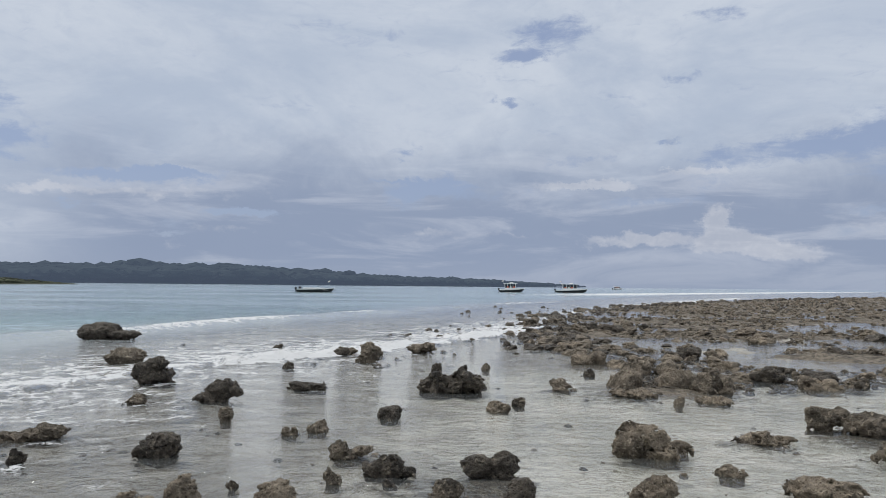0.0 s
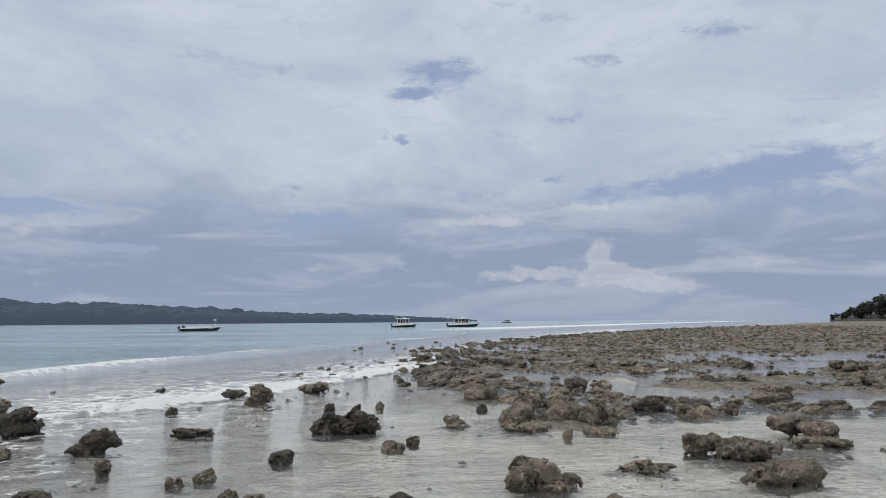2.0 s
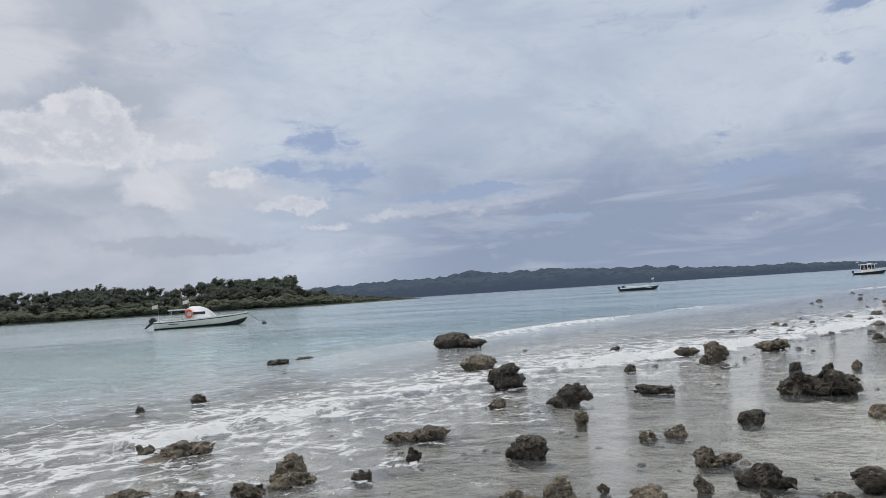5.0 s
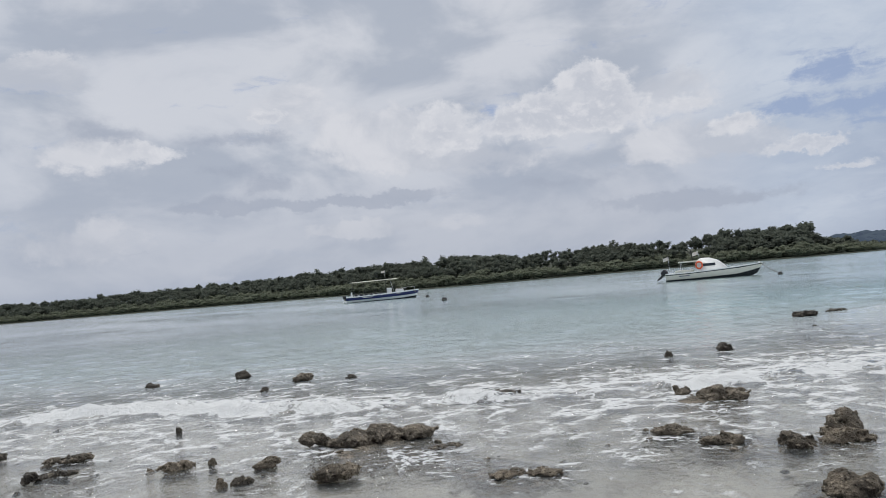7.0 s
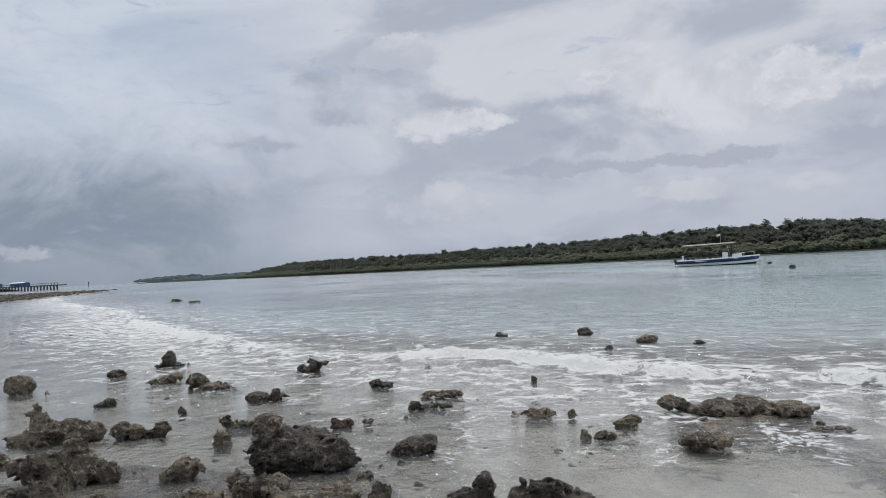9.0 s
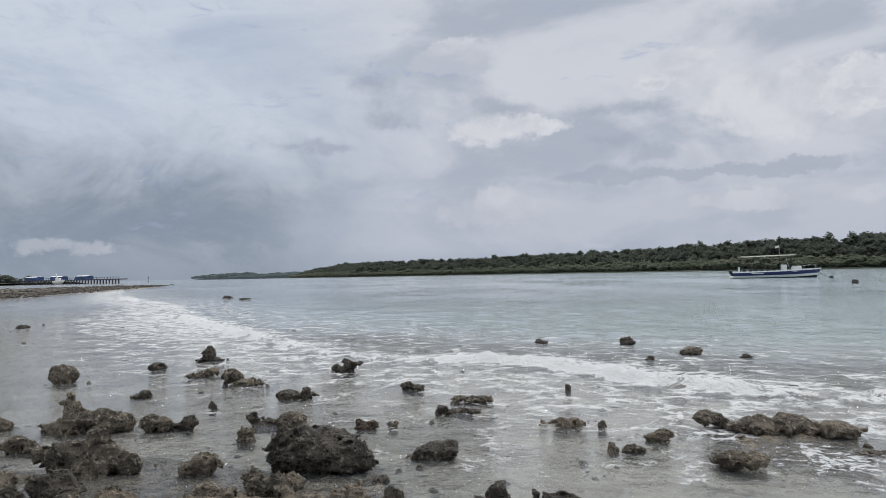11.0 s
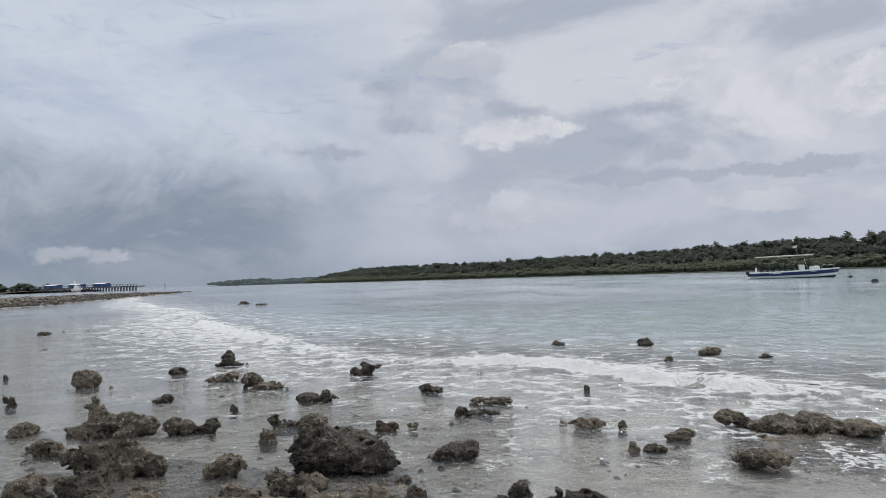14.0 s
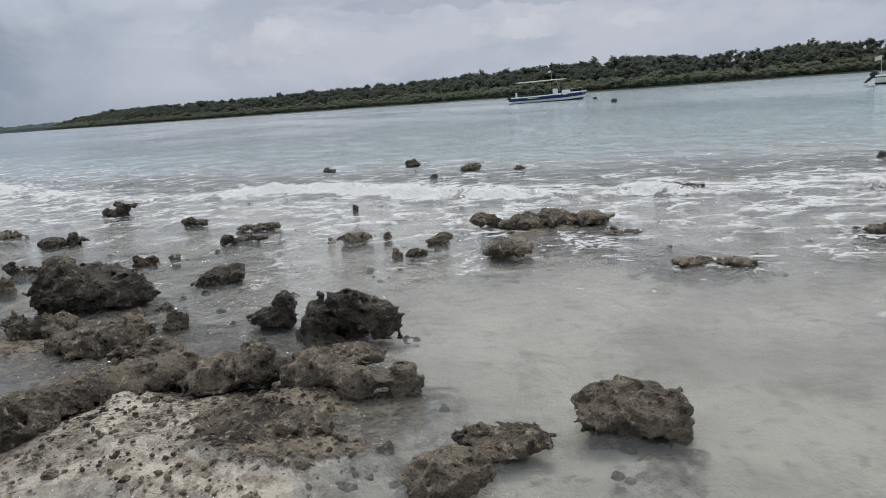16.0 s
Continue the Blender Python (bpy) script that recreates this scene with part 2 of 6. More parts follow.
class Mat:
    """A small wrapper to write node materials on few lines."""

    def __init__(self, name):
        self.mat = bpy.data.materials.new(name)
        self.mat.use_nodes = True
        self.t = self.mat.node_tree
        self.t.nodes.clear()
        self.out = self.node("ShaderNodeOutputMaterial")

    def node(self, kind, operation="", interpolation_type="", data_type="", feature="", attribute_name="", clamp=False):
        n = self.t.nodes.new(kind)
        if operation:
            n.operation = operation
        if interpolation_type:
            n.interpolation_type = interpolation_type
        if data_type:
            n.data_type = data_type
        if feature:
            n.feature = feature
        if attribute_name:
            n.attribute_name = attribute_name
        if clamp:
            n.use_clamp = True
        return n

    def put(self, sock, v):
        if isinstance(v, bpy.types.NodeSocket):
            self.t.links.new(v, sock)
        else:
            sock.default_value = v

    def math(self, op, a, b=0.0, clamp=False):
        n = self.node("ShaderNodeMath", operation=op, clamp=clamp)
        self.put(n.inputs[0], a)
        self.put(n.inputs[1], b)
        return n.outputs[0]

    def place(self, kind="Position"):
        if kind == "Position":
            return self.node("ShaderNodeNewGeometry").outputs["Position"]
        return self.node("ShaderNodeTexCoord").outputs[kind]

    def stretch(self, vec, s):
        n = self.node("ShaderNodeVectorMath", operation="MULTIPLY")
        self.put(n.inputs[0], vec)
        n.inputs[1].default_value = s
        return n.outputs[0]

    def noise(self, vec, scale, detail=5, rough=0.55, dist=0.0):
        n = self.node("ShaderNodeTexNoise")
        self.put(n.inputs["Vector"], vec)
        for k, v in (("Scale", scale), ("Detail", detail), ("Roughness", rough), ("Distortion", dist)):
            n.inputs[k].default_value = v
        return n.outputs["Fac"]

    def voronoi(self, vec, scale, feature="F1"):
        n = self.node("ShaderNodeTexVoronoi", feature=feature)
        self.put(n.inputs["Vector"], vec)
        n.inputs["Scale"].default_value = scale
        return n.outputs["Distance"]

    def ramp(self, v, lo, hi, to0=0.0, to1=1.0):
        n = self.node("ShaderNodeMapRange", interpolation_type="SMOOTHSTEP")
        for i, x in enumerate((v, lo, hi, to0, to1)):
            self.put(n.inputs[i], x)
        return n.outputs[0]

    def mix(self, f, a, b):
        n = self.node("ShaderNodeMix", data_type="RGBA")
        self.put(n.inputs[0], f)
        self.put(n.inputs[6], a if isinstance(a, bpy.types.NodeSocket) else (*a, 1))
        self.put(n.inputs[7], b if isinstance(b, bpy.types.NodeSocket) else (*b, 1))
        return n.outputs[2]

    def attr(self, name):
        return self.node("ShaderNodeAttribute", attribute_name=name).outputs["Fac"]

    def random(self):
        return self.node("ShaderNodeObjectInfo").outputs["Random"]

    def island(self):
        return self.node("ShaderNodeNewGeometry").outputs["Random Per Island"]

    def bump(self, h, strength, distance, normal=None):
        n = self.node("ShaderNodeBump")
        self.put(n.inputs["Height"], h)
        n.inputs["Strength"].default_value, n.inputs["Distance"].default_value = strength, distance
        if normal is not None:
            self.put(n.inputs["Normal"], normal)
        return n.outputs[0]

    def surface(self, colour, rough=0.6, normal=None, metal=0.0, spec=0.5):
        b = self.node("ShaderNodeBsdfPrincipled")
        self.put(b.inputs["Base Color"], colour if isinstance(colour, bpy.types.NodeSocket) else (*colour, 1))
        self.put(b.inputs["Roughness"], rough)
        b.inputs["Metallic"].default_value = metal
        b.inputs["Specular IOR Level"].default_value = spec
        if normal is not None:
            self.put(b.inputs["Normal"], normal)
        self.t.links.new(b.outputs[0], self.out.inputs[0])
        return self.mat


def rock_material(name, deep, mid, light, rough):
    m = Mat(name)
    p = m.place()
    n1, n2, n3 = m.noise(p, 2.6, 6, 0.6), m.noise(p, 19, 8, 0.70), m.noise(p, 85, 4, 0.65)
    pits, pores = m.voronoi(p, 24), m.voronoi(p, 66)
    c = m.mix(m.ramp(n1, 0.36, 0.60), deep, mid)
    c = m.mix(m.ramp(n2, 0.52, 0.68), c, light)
    # low spots, pits and pores of the bump get cavity shade painted in
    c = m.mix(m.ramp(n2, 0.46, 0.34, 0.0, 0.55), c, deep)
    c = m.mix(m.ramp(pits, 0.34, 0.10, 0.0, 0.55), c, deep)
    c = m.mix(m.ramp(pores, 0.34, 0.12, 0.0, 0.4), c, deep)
    c = m.mix(m.math("MULTIPLY", m.random(), 0.30), c, mid)
    grit = m.ramp(n3, 0.60, 0.74, 0.0, 0.45)
    c = m.mix(grit, c, light)
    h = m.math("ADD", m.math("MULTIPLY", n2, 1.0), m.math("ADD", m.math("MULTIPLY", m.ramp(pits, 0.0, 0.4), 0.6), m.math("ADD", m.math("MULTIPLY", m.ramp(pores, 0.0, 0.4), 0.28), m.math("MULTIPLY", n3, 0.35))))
    return m.surface(c, m.ramp(n2, 0.3, 0.7, rough - 0.2, rough + 0.1), m.bump(h, 1.0, 0.07), spec=0.28)


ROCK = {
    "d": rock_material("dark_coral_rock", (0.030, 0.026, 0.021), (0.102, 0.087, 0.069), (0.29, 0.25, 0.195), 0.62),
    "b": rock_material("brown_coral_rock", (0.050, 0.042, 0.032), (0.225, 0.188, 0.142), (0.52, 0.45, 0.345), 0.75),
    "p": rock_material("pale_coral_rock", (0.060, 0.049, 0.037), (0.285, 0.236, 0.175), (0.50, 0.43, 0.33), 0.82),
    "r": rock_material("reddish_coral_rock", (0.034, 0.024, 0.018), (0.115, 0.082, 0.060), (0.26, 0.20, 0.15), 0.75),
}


def bed_material():
    m = Mat("sand_and_reef_bed")
    p = m.place()
    n1, n2, n3 = m.noise(p, 0.9, 6, 0.6), m.noise(p, 9, 7, 0.65), m.noise(p, 60, 4, 0.6)
    n4 = m.noise(p, 2.2, 8, 0.7, 0.1)
    clean = m.mix(m.ramp(n1, 0.35, 0.65), (0.52, 0.51, 0.455), (0.74, 0.72, 0.655))
    sand = m.mix(m.ramp(n1, 0.35, 0.65), (0.29, 0.275, 0.245), (0.42, 0.398, 0.352))
    sand = m.mix(m.attr("stony"), clean, sand)
    sand = m.mix(m.ramp(n2, 0.50, 0.72, 0, 0.6), sand, (0.24, 0.215, 0.175))
    sand = m.mix(m.math("MULTIPLY", m.ramp(n4, 0.48, 0.72, 0.0, 0.8), m.attr("stony")), sand, (0.19, 0.165, 0.13))
    reef = m.mix(m.ramp(n2, 0.36, 0.62), (0.055, 0.046, 0.035), (0.225, 0.19, 0.142))
    reef = m.mix(m.ramp(n3, 0.5, 0.75, 0, 0.5), reef, (0.28, 0.225, 0.155))
    reef = m.mix(m.ramp(m.noise(p, 1.3, 8, 0.72), 0.46, 0.62, 0.0, 0.75), reef, (0.042, 0.033, 0.022))
    gravel = m.mix(m.ramp(m.noise(p, 5, 8, 0.75), 0.42, 0.60), (0.50, 0.455, 0.385), (0.19, 0.16, 0.125))
    gravel = m.mix(m.ramp(m.voronoi(p, 55), 0.1, 0.5, 0.4, 0), gravel, (0.56, 0.51, 0.43))
    rocky = m.math("ADD", m.attr("rocky"), m.math("MULTIPLY", m.math("SUBTRACT", n2, 0.5), 1.2))
    c = m.mix(m.ramp(rocky, 0.3, 0.7), sand, reef)
    c = m.mix(m.ramp(m.math("ADD", m.attr("gravel"), m.math("MULTIPLY", m.math("SUBTRACT", n2, 0.5), 0.8)), 0.3, 0.6), c, gravel)
    h = m.math("ADD", m.math("MULTIPLY", n2, 1.0), m.math("MULTIPLY", n3, 0.35))
    h = m.math("ADD", h, m.math("MULTIPLY", m.math("MULTIPLY", m.ramp(m.voronoi(p, 30), 0.0, 0.45), 0.8), m.ramp(rocky, 0.3, 0.7)))
    return m.surface(c, 0.85, m.bump(h, 1.0, 0.055))


def water_material():
    m = Mat("sea_water")
    p = m.place()
    far = m.attr("far")
    flatp = m.stretch(p, (1, 1, 0))
    uv = m.node("ShaderNodeCombineXYZ")
    m.put(uv.inputs[0], m.attr("run"))
    m.put(uv.inputs[1], m.attr("out"))
    crestwise = m.stretch(p, (0.9, 1.0, 0))
    ripples = m.noise(crestwise, 10.0, 5, 0.62, 0.2)
    chop = m.noise(crestwise, 2.6, 6, 0.6, 0.15)
    swell = m.noise(m.stretch(p, (0.75, 1.0, 0)), 0.22, 5, 0.6, 0.2)
    calm = m.math("MULTIPLY", m.math("SUBTRACT", 1.0, far), m.math("SUBTRACT", 1.0, m.math("MULTIPLY", m.attr("still"), 0.55)))
    wavelet = m.noise(crestwise, 27.0, 4, 0.6, 0.1)
    close = m.math("ADD", m.math("ADD", m.math("MULTIPLY", ripples, 0.024), m.math("MULTIPLY", wavelet, 0.003)), m.math("MULTIPLY", chop, 0.090))
    h = m.math("ADD", m.math("MULTIPLY", close, calm), m.math("MULTIPLY", far, m.math("ADD", m.math("MULTIPLY", swell, 0.42), m.math("MULTIPLY", m.noise(m.stretch(p, (0.7, 1.0, 0)), 1.1, 4, 0.6), 0.09))))
    nrm = m.bump(h, 0.85, 1.0)
    fres = m.node("ShaderNodeFresnel")
    fres.inputs[0].default_value = 1.333
    m.put(fres.inputs["Normal"], nrm)
    gloss = m.node("ShaderNodeBsdfGlossy")
    gloss.inputs["Color"].default_value = (0.96, 0.97, 0.98, 1)
    m.put(gloss.inputs["Roughness"], m.math("ADD", 0.025, m.math("MULTIPLY", far, m.ramp(m.noise(m.stretch(p, (0.4, 1.0, 0)), 0.06, 6, 0.65), 0.35, 0.65, 0.05, 0.13))))
    m.put(gloss.inputs["Normal"], nrm)
    clear = m.node("ShaderNodeBsdfTransparent")
    clear.inputs[0].default_value = (0.965, 0.975, 0.97, 1)
    murk = m.node("ShaderNodeBsdfDiffuse")
    blue = m.ramp(m.attr("deep"), 0.2, 1.0)
    wisp = m.noise(m.stretch(p, (1, 1, 0)), 0.05, 5, 0.6)
    col = m.mix(blue, (0.325, 0.35, 0.355), m.mix(m.ramp(wisp, 0.35, 0.65), (0.235, 0.345, 0.362), (0.30, 0.400, 0.410)))
    sepp = m.node("ShaderNodeSeparateXYZ")
    m.put(sepp.inputs[0], p)
    col = m.mix(m.math("MULTIPLY", m.ramp(sepp.outputs[1], 34.0, -4.0, 0.0, 0.8), blue), col, (0.30, 0.33, 0.335))
    m.put(murk.inputs[0], col)
    body = m.node("ShaderNodeMixShader")
    m.put(body.inputs[0], m.ramp(m.attr("deep"), 0.0, 0.35, 0.10, 0.93))
    m.t.links.new(clear.outputs[0], body.inputs[1])
    m.t.links.new(murk.outputs[0], body.inputs[2])
    wet = m.node("ShaderNodeMixShader")
    m.put(wet.inputs[0], m.math("MULTIPLY", fres.outputs[0], 1.0, True))
    m.t.links.new(body.outputs[0], wet.inputs[1])
    m.t.links.new(gloss.outputs[0], wet.inputs[2])
    # foam: a torn lace of bubbles that closes up to sheets where the surf is thick
    f = m.attr("foam")
    a = m.noise(flatp, 1.5, 7, 0.62, 0.3)
    b = m.noise(flatp, 9.0, 6, 0.66, 0.3)
    warp = m.node("ShaderNodeCombineXYZ")
    m.put(warp.inputs[0], m.math("MULTIPLY", m.math("ADD", a, m.math("MULTIPLY", b, 0.5)), 0.8))
    m.put(warp.inputs[1], m.math("MULTIPLY", m.math("SUBTRACT", m.noise(flatp, 2.3, 6, 0.62, 0.3), m.math("MULTIPLY", b, 0.4)), 0.8))
    lay = m.node("ShaderNodeVectorMath", operation="ADD")
    m.put(lay.inputs[0], m.stretch(uv.outputs[0], (0.75, 1.0, 0)))
    m.put(lay.inputs[1], warp.outputs[0])
    cells, small = m.voronoi(lay.outputs[0], 2.5, "DISTANCE_TO_EDGE"), m.voronoi(lay.outputs[0], 7.0, "DISTANCE_TO_EDGE")
    rim = m.ramp(f, 0.05, 1.0, 0.02, 0.44)
    lace = m.ramp(m.math("DIVIDE", m.math("ADD", cells, m.math("MULTIPLY", m.math("SUBTRACT", b, 0.5), 0.22)), rim), 1.0, 0.45)
    rim = m.ramp(f, 0.25, 1.0, 0.005, 0.40)
    froth_web = m.ramp(m.math("DIVIDE", m.math("ADD", small, m.math("MULTIPLY", m.math("SUBTRACT", b, 0.5), 0.25)), rim), 1.0, 0.5)
    ragged = m.math("ADD", m.math("MULTIPLY", a, 0.75), m.math("MULTIPLY", b, 0.25))
    gate = m.ramp(m.math("ADD", ragged, m.math("MULTIPLY", f, 0.42)), 0.55, 0.66)
    lace = m.math("MULTIPLY", m.math("MAXIMUM", lace, froth_web), gate)
    cover = m.ramp(m.math("ADD", f, m.math("MULTIPLY", m.math("SUBTRACT", b, 0.5), 2.6)), 0.70, 0.94)
    fleck = m.ramp(m.noise(m.stretch(uv.outputs[0], (0.5, 1.0, 0)), 5.5, 4, 0.6, 0.9), 0.64, 0.69)
    fleck = m.math("MULTIPLY", m.math("MULTIPLY", fleck, m.ramp(f, 0.03, 0.16)), m.ramp(b, 0.40, 0.52))
    mask = m.math("MULTIPLY", m.math("MAXIMUM", m.math("MAXIMUM", cover, fleck), lace), m.ramp(f, 0.01, 0.12, 0.0, 0.92))
    froth = m.node("ShaderNodeBsdfDiffuse")
    froth.inputs[0].default_value = (0.62, 0.63, 0.63, 1)
    m.put(froth.inputs["Normal"], m.bump(m.math("ADD", m.noise(p, 11, 6, 0.68), m.math("MULTIPLY", small, 0.5)), 0.7, 0.07))
    full = m.node("ShaderNodeMixShader")
    m.put(full.inputs[0], mask)
    m.t.links.new(wet.outputs[0], full.inputs[1])
    m.t.links.new(froth.outputs[0], full.inputs[2])
    m.t.links.new(full.outputs[0], m.out.inputs[0])
    return m.mat


def paint(name, colour, rough=0.35, metal=0.0, wear=0.25):
    m = Mat(name)
    p = m.place("Object")
    n = m.noise(p, 3.0, 6, 0.65)
    c = m.mix(m.ramp(n, 0.45, 0.75, 0.0, wear), colour, tuple(v * 0.6 + 0.03 for v in colour))
    return m.surface(c, m.ramp(n, 0.3, 0.7, rough, rough + 0.2), m.bump(m.noise(p, 12, 4), 0.1, 0.01), metal)


def leaf_material(name, dark, light, mist=(0, 0, 0)):
    m = Mat(name)
    p = m.place()
    n = m.noise(p, 0.9, 5, 0.7)
    c = m.mix(m.island(), dark, light)
    c = m.mix(m.ramp(n, 0.4, 0.7, 0.0, 0.6), c, tuple(v * 0.6 for v in dark))
    d, t, k = m.node("ShaderNodeBsdfDiffuse"), m.node("ShaderNodeBsdfTranslucent"), m.node("ShaderNodeMixShader")
    m.put(d.inputs[0], c)
    m.put(t.inputs[0], c)
    k.inputs[0].default_value = 0.5
    m.t.links.new(d.outputs[0], k.inputs[1])
    m.t.links.new(t.outputs[0], k.inputs[2])
    m.t.links.new(k.outputs[0], m.out.inputs[0])
    return m.mat


def haze_glow_material(name, colour, haze_glow):
    """Woods so far off that air lies over them: the haze is an added emission."""
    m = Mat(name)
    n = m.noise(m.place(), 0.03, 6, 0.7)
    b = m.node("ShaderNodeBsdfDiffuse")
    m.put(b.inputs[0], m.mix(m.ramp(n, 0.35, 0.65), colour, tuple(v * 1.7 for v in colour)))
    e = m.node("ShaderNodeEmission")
    e.inputs[0].default_value = (*haze_glow, 1)
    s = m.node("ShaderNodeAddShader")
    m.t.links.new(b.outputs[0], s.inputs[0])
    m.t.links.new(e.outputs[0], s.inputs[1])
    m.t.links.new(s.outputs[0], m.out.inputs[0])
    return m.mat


BED, WATER = bed_material(), water_material()
WHITE = paint("white_gelcoat", (0.74, 0.74, 0.72), 0.3)
CREAM = paint("cream_gelcoat", (0.70, 0.66, 0.58), 0.3)
NAVY = paint("navy_paint", (0.015, 0.022, 0.10), 0.35)
BLACK = paint("black_paint", (0.012, 0.013, 0.016), 0.4)
RUBBER = paint("black_plastic", (0.02, 0.02, 0.022), 0.5)
STEEL = paint("stainless_tube", (0.55, 0.55, 0.55), 0.25, 0.9)
GLASS = paint("dark_window", (0.03, 0.035, 0.045), 0.08, wear=0.0)
ORANGE = paint("orange_ring", (0.72, 0.13, 0.05), 0.6)
CANVAS = paint("pale_canvas", (0.62, 0.61, 0.54), 0.85)
BLUE_ROOF = paint("blue_sheet_roof", (0.03, 0.09, 0.26), 0.5)
# one even dark tone for the jetty's deck, columns and rails
CONCRETE = paint("dark_concrete", (0.075, 0.075, 0.08), 0.9)
FLAG = paint("flag_cloth", (0.66, 0.63, 0.60), 0.9)
ROPE = paint("mooring_rope", (0.12, 0.11, 0.09), 0.9)
LEAF = leaf_material("broadleaf_crowns", (0.098, 0.110, 0.092), (0.178, 0.196, 0.156))
MANGROVE = leaf_material("mangrove_leaves", (0.150, 0.166, 0.122), (0.255, 0.276, 0.200))
# distant land and trees emit a faint blue-grey that stands in for air haze
FARWOOD = haze_glow_material("far_woods_haze_glow", (0.014, 0.018, 0.017), (0.056, 0.074, 0.110))
MIDWOOD = haze_glow_material("cape_woods_haze_glow", (0.030, 0.040, 0.032), (0.048, 0.058, 0.070))
HEADLAND = leaf_material("headland_trees", (0.046, 0.052, 0.046), (0.088, 0.096, 0.080))
EARTH = paint("dark_shore_earth", (0.055, 0.050, 0.040), 0.95)
UNDERGROWTH = paint("shore_undergrowth", (0.060, 0.066, 0.048), 0.95)


# ---- shape tools ----


def lattice(ix, iy, iz, seed):
    h = ix.astype(np.uint32) * np.uint32(374761393) + iy.astype(np.uint32) * np.uint32(668265263) + iz.astype(np.uint32) * np.uint32(2147483647) + np.uint32(seed * 7919 + 13)
    h = (h ^ (h >> np.uint32(13))) * np.uint32(1274126177)
    h = (h ^ (h >> np.uint32(16))) * np.uint32(2246822519)
    return (h ^ (h >> np.uint32(15))).astype(np.float64) / 4294967295.0


def smooth_noise(p, seed=0):
    """Value noise in -1..1 at an (n, 3) array of points."""
    i = np.floor(p).astype(np.int64)
    f = p - i
    f = f * f * (3 - 2 * f)
    total = 0.0
    for a in (0, 1):
        for b in (0, 1):
            for c in (0, 1):
                w = (f[:, 0] if a else 1 - f[:, 0]) * (f[:, 1] if b else 1 - f[:, 1]) * (f[:, 2] if c else 1 - f[:, 2])
                total = total + w * lattice(i[:, 0] + a, i[:, 1] + b, i[:, 2] + c, seed)
    return total * 2 - 1


def fbm(p, octaves=4, seed=0, gain=0.5):
    total, amp = 0.0, 1.0
    for k in range(octaves):
        total = total + amp * smooth_noise(p * 2.03 ** k + 17.3 * k, seed + k)
        amp *= gain
    return total


def mesh_from(name, verts, faces, smooth=True):
    """A mesh from arrays of points and of triangles or quads."""
    me = bpy.data.meshes.new(name)
    n, k = faces.shape
    me.vertices.add(len(verts))
    me.vertices.foreach_set("co", np.ascontiguousarray(verts, np.float32).ravel())
    me.loops.add(n * k)
    me.loops.foreach_set("vertex_index", np.ascontiguousarray(faces, np.int32).ravel())
    me.polygons.add(n)
    me.polygons.foreach_set("loop_start", np.arange(0, n * k, k, dtype=np.int32))
    me.polygons.foreach_set("use_smooth", np.full(n, smooth, bool))
    me.update(calc_edges=True)
    return me


def float_layer(me, name, values):
    me.attributes.new(name, "FLOAT", "POINT").data.foreach_set("value", np.ascontiguousarray(values, np.float32))


def icosphere(level):
    bm = bmesh.new()
    bmesh.ops.create_icosphere(bm, subdivisions=level, radius=1.0)
    v = np.array([tuple(q.co) for q in bm.verts])
    f = np.array([[q.index for q in t.verts] for t in bm.faces])
    bm.free()
    return v, f


ICO = {k: icosphere(k) for k in (1, 2, 3)}


def part(name, bm, material, parent, label="", smooth=False):
    """Links a bmesh as one mesh object under a thing or a part."""
    me = bpy.data.meshes.new(name)
    bm.normal_update()
    bm.to_mesh(me)
    bm.free()
    if smooth:
        me.polygons.foreach_set("use_smooth", np.ones(len(me.polygons), bool))
    me.materials.append(material)
    ob = new(name, me)
    ob.parent = parent
    if label:
        tagged(ob, label)
    return ob


def thing(name, label, category, m, group=""):
    ob = new(name)
    ob.empty_display_size = 0.2
    ob.matrix_world = m
    return tagged(ob, label, category, group)


def bm_box(bm, x0, x1, y0, y1, z0, z1, bevel=0.0):
    r = bmesh.ops.create_cube(bm, size=1.0, matrix=Matrix.Translation(((x0 + x1) / 2, (y0 + y1) / 2, (z0 + z1) / 2)) @ Matrix.Diagonal((x1 - x0, y1 - y0, z1 - z0, 1)))
    if bevel:
        es = list({e for v in r["verts"] for e in v.link_edges})
        bmesh.ops.bevel(bm, geom=es, offset=bevel, segments=2, affect="EDGES", profile=0.5)
    return bm


def box(x0, x1, y0, y1, z0, z1, bevel=0.0):
    return bm_box(bmesh.new(), x0, x1, y0, y1, z0, z1, bevel)


def tube(points, radius, sides=8):
    """A round bar through the points, with closed ends."""
    bm = bmesh.new()
    rings = []
    pts = [Vector(q) for q in points]
    for i, q in enumerate(pts):
        way = (pts[min(i + 1, len(pts) - 1)] - pts[max(i - 1, 0)]).normalized()
        turn = way.to_track_quat("Z", "X")
        r = radius[i] if isinstance(radius, (list, tuple)) else radius
        rings.append([bm.verts.new(q + turn @ Vector((r * math.cos(a), r * math.sin(a), 0))) for a in (2 * math.pi * k / sides for k in range(sides))])
    for a, b in zip(rings, rings[1:]):
        for k in range(sides):
            bm.faces.new((a[k], a[(k + 1) % sides], b[(k + 1) % sides], b[k]))
    bm.faces.new(rings[0][::-1])
    bm.faces.new(rings[-1])
    return bm


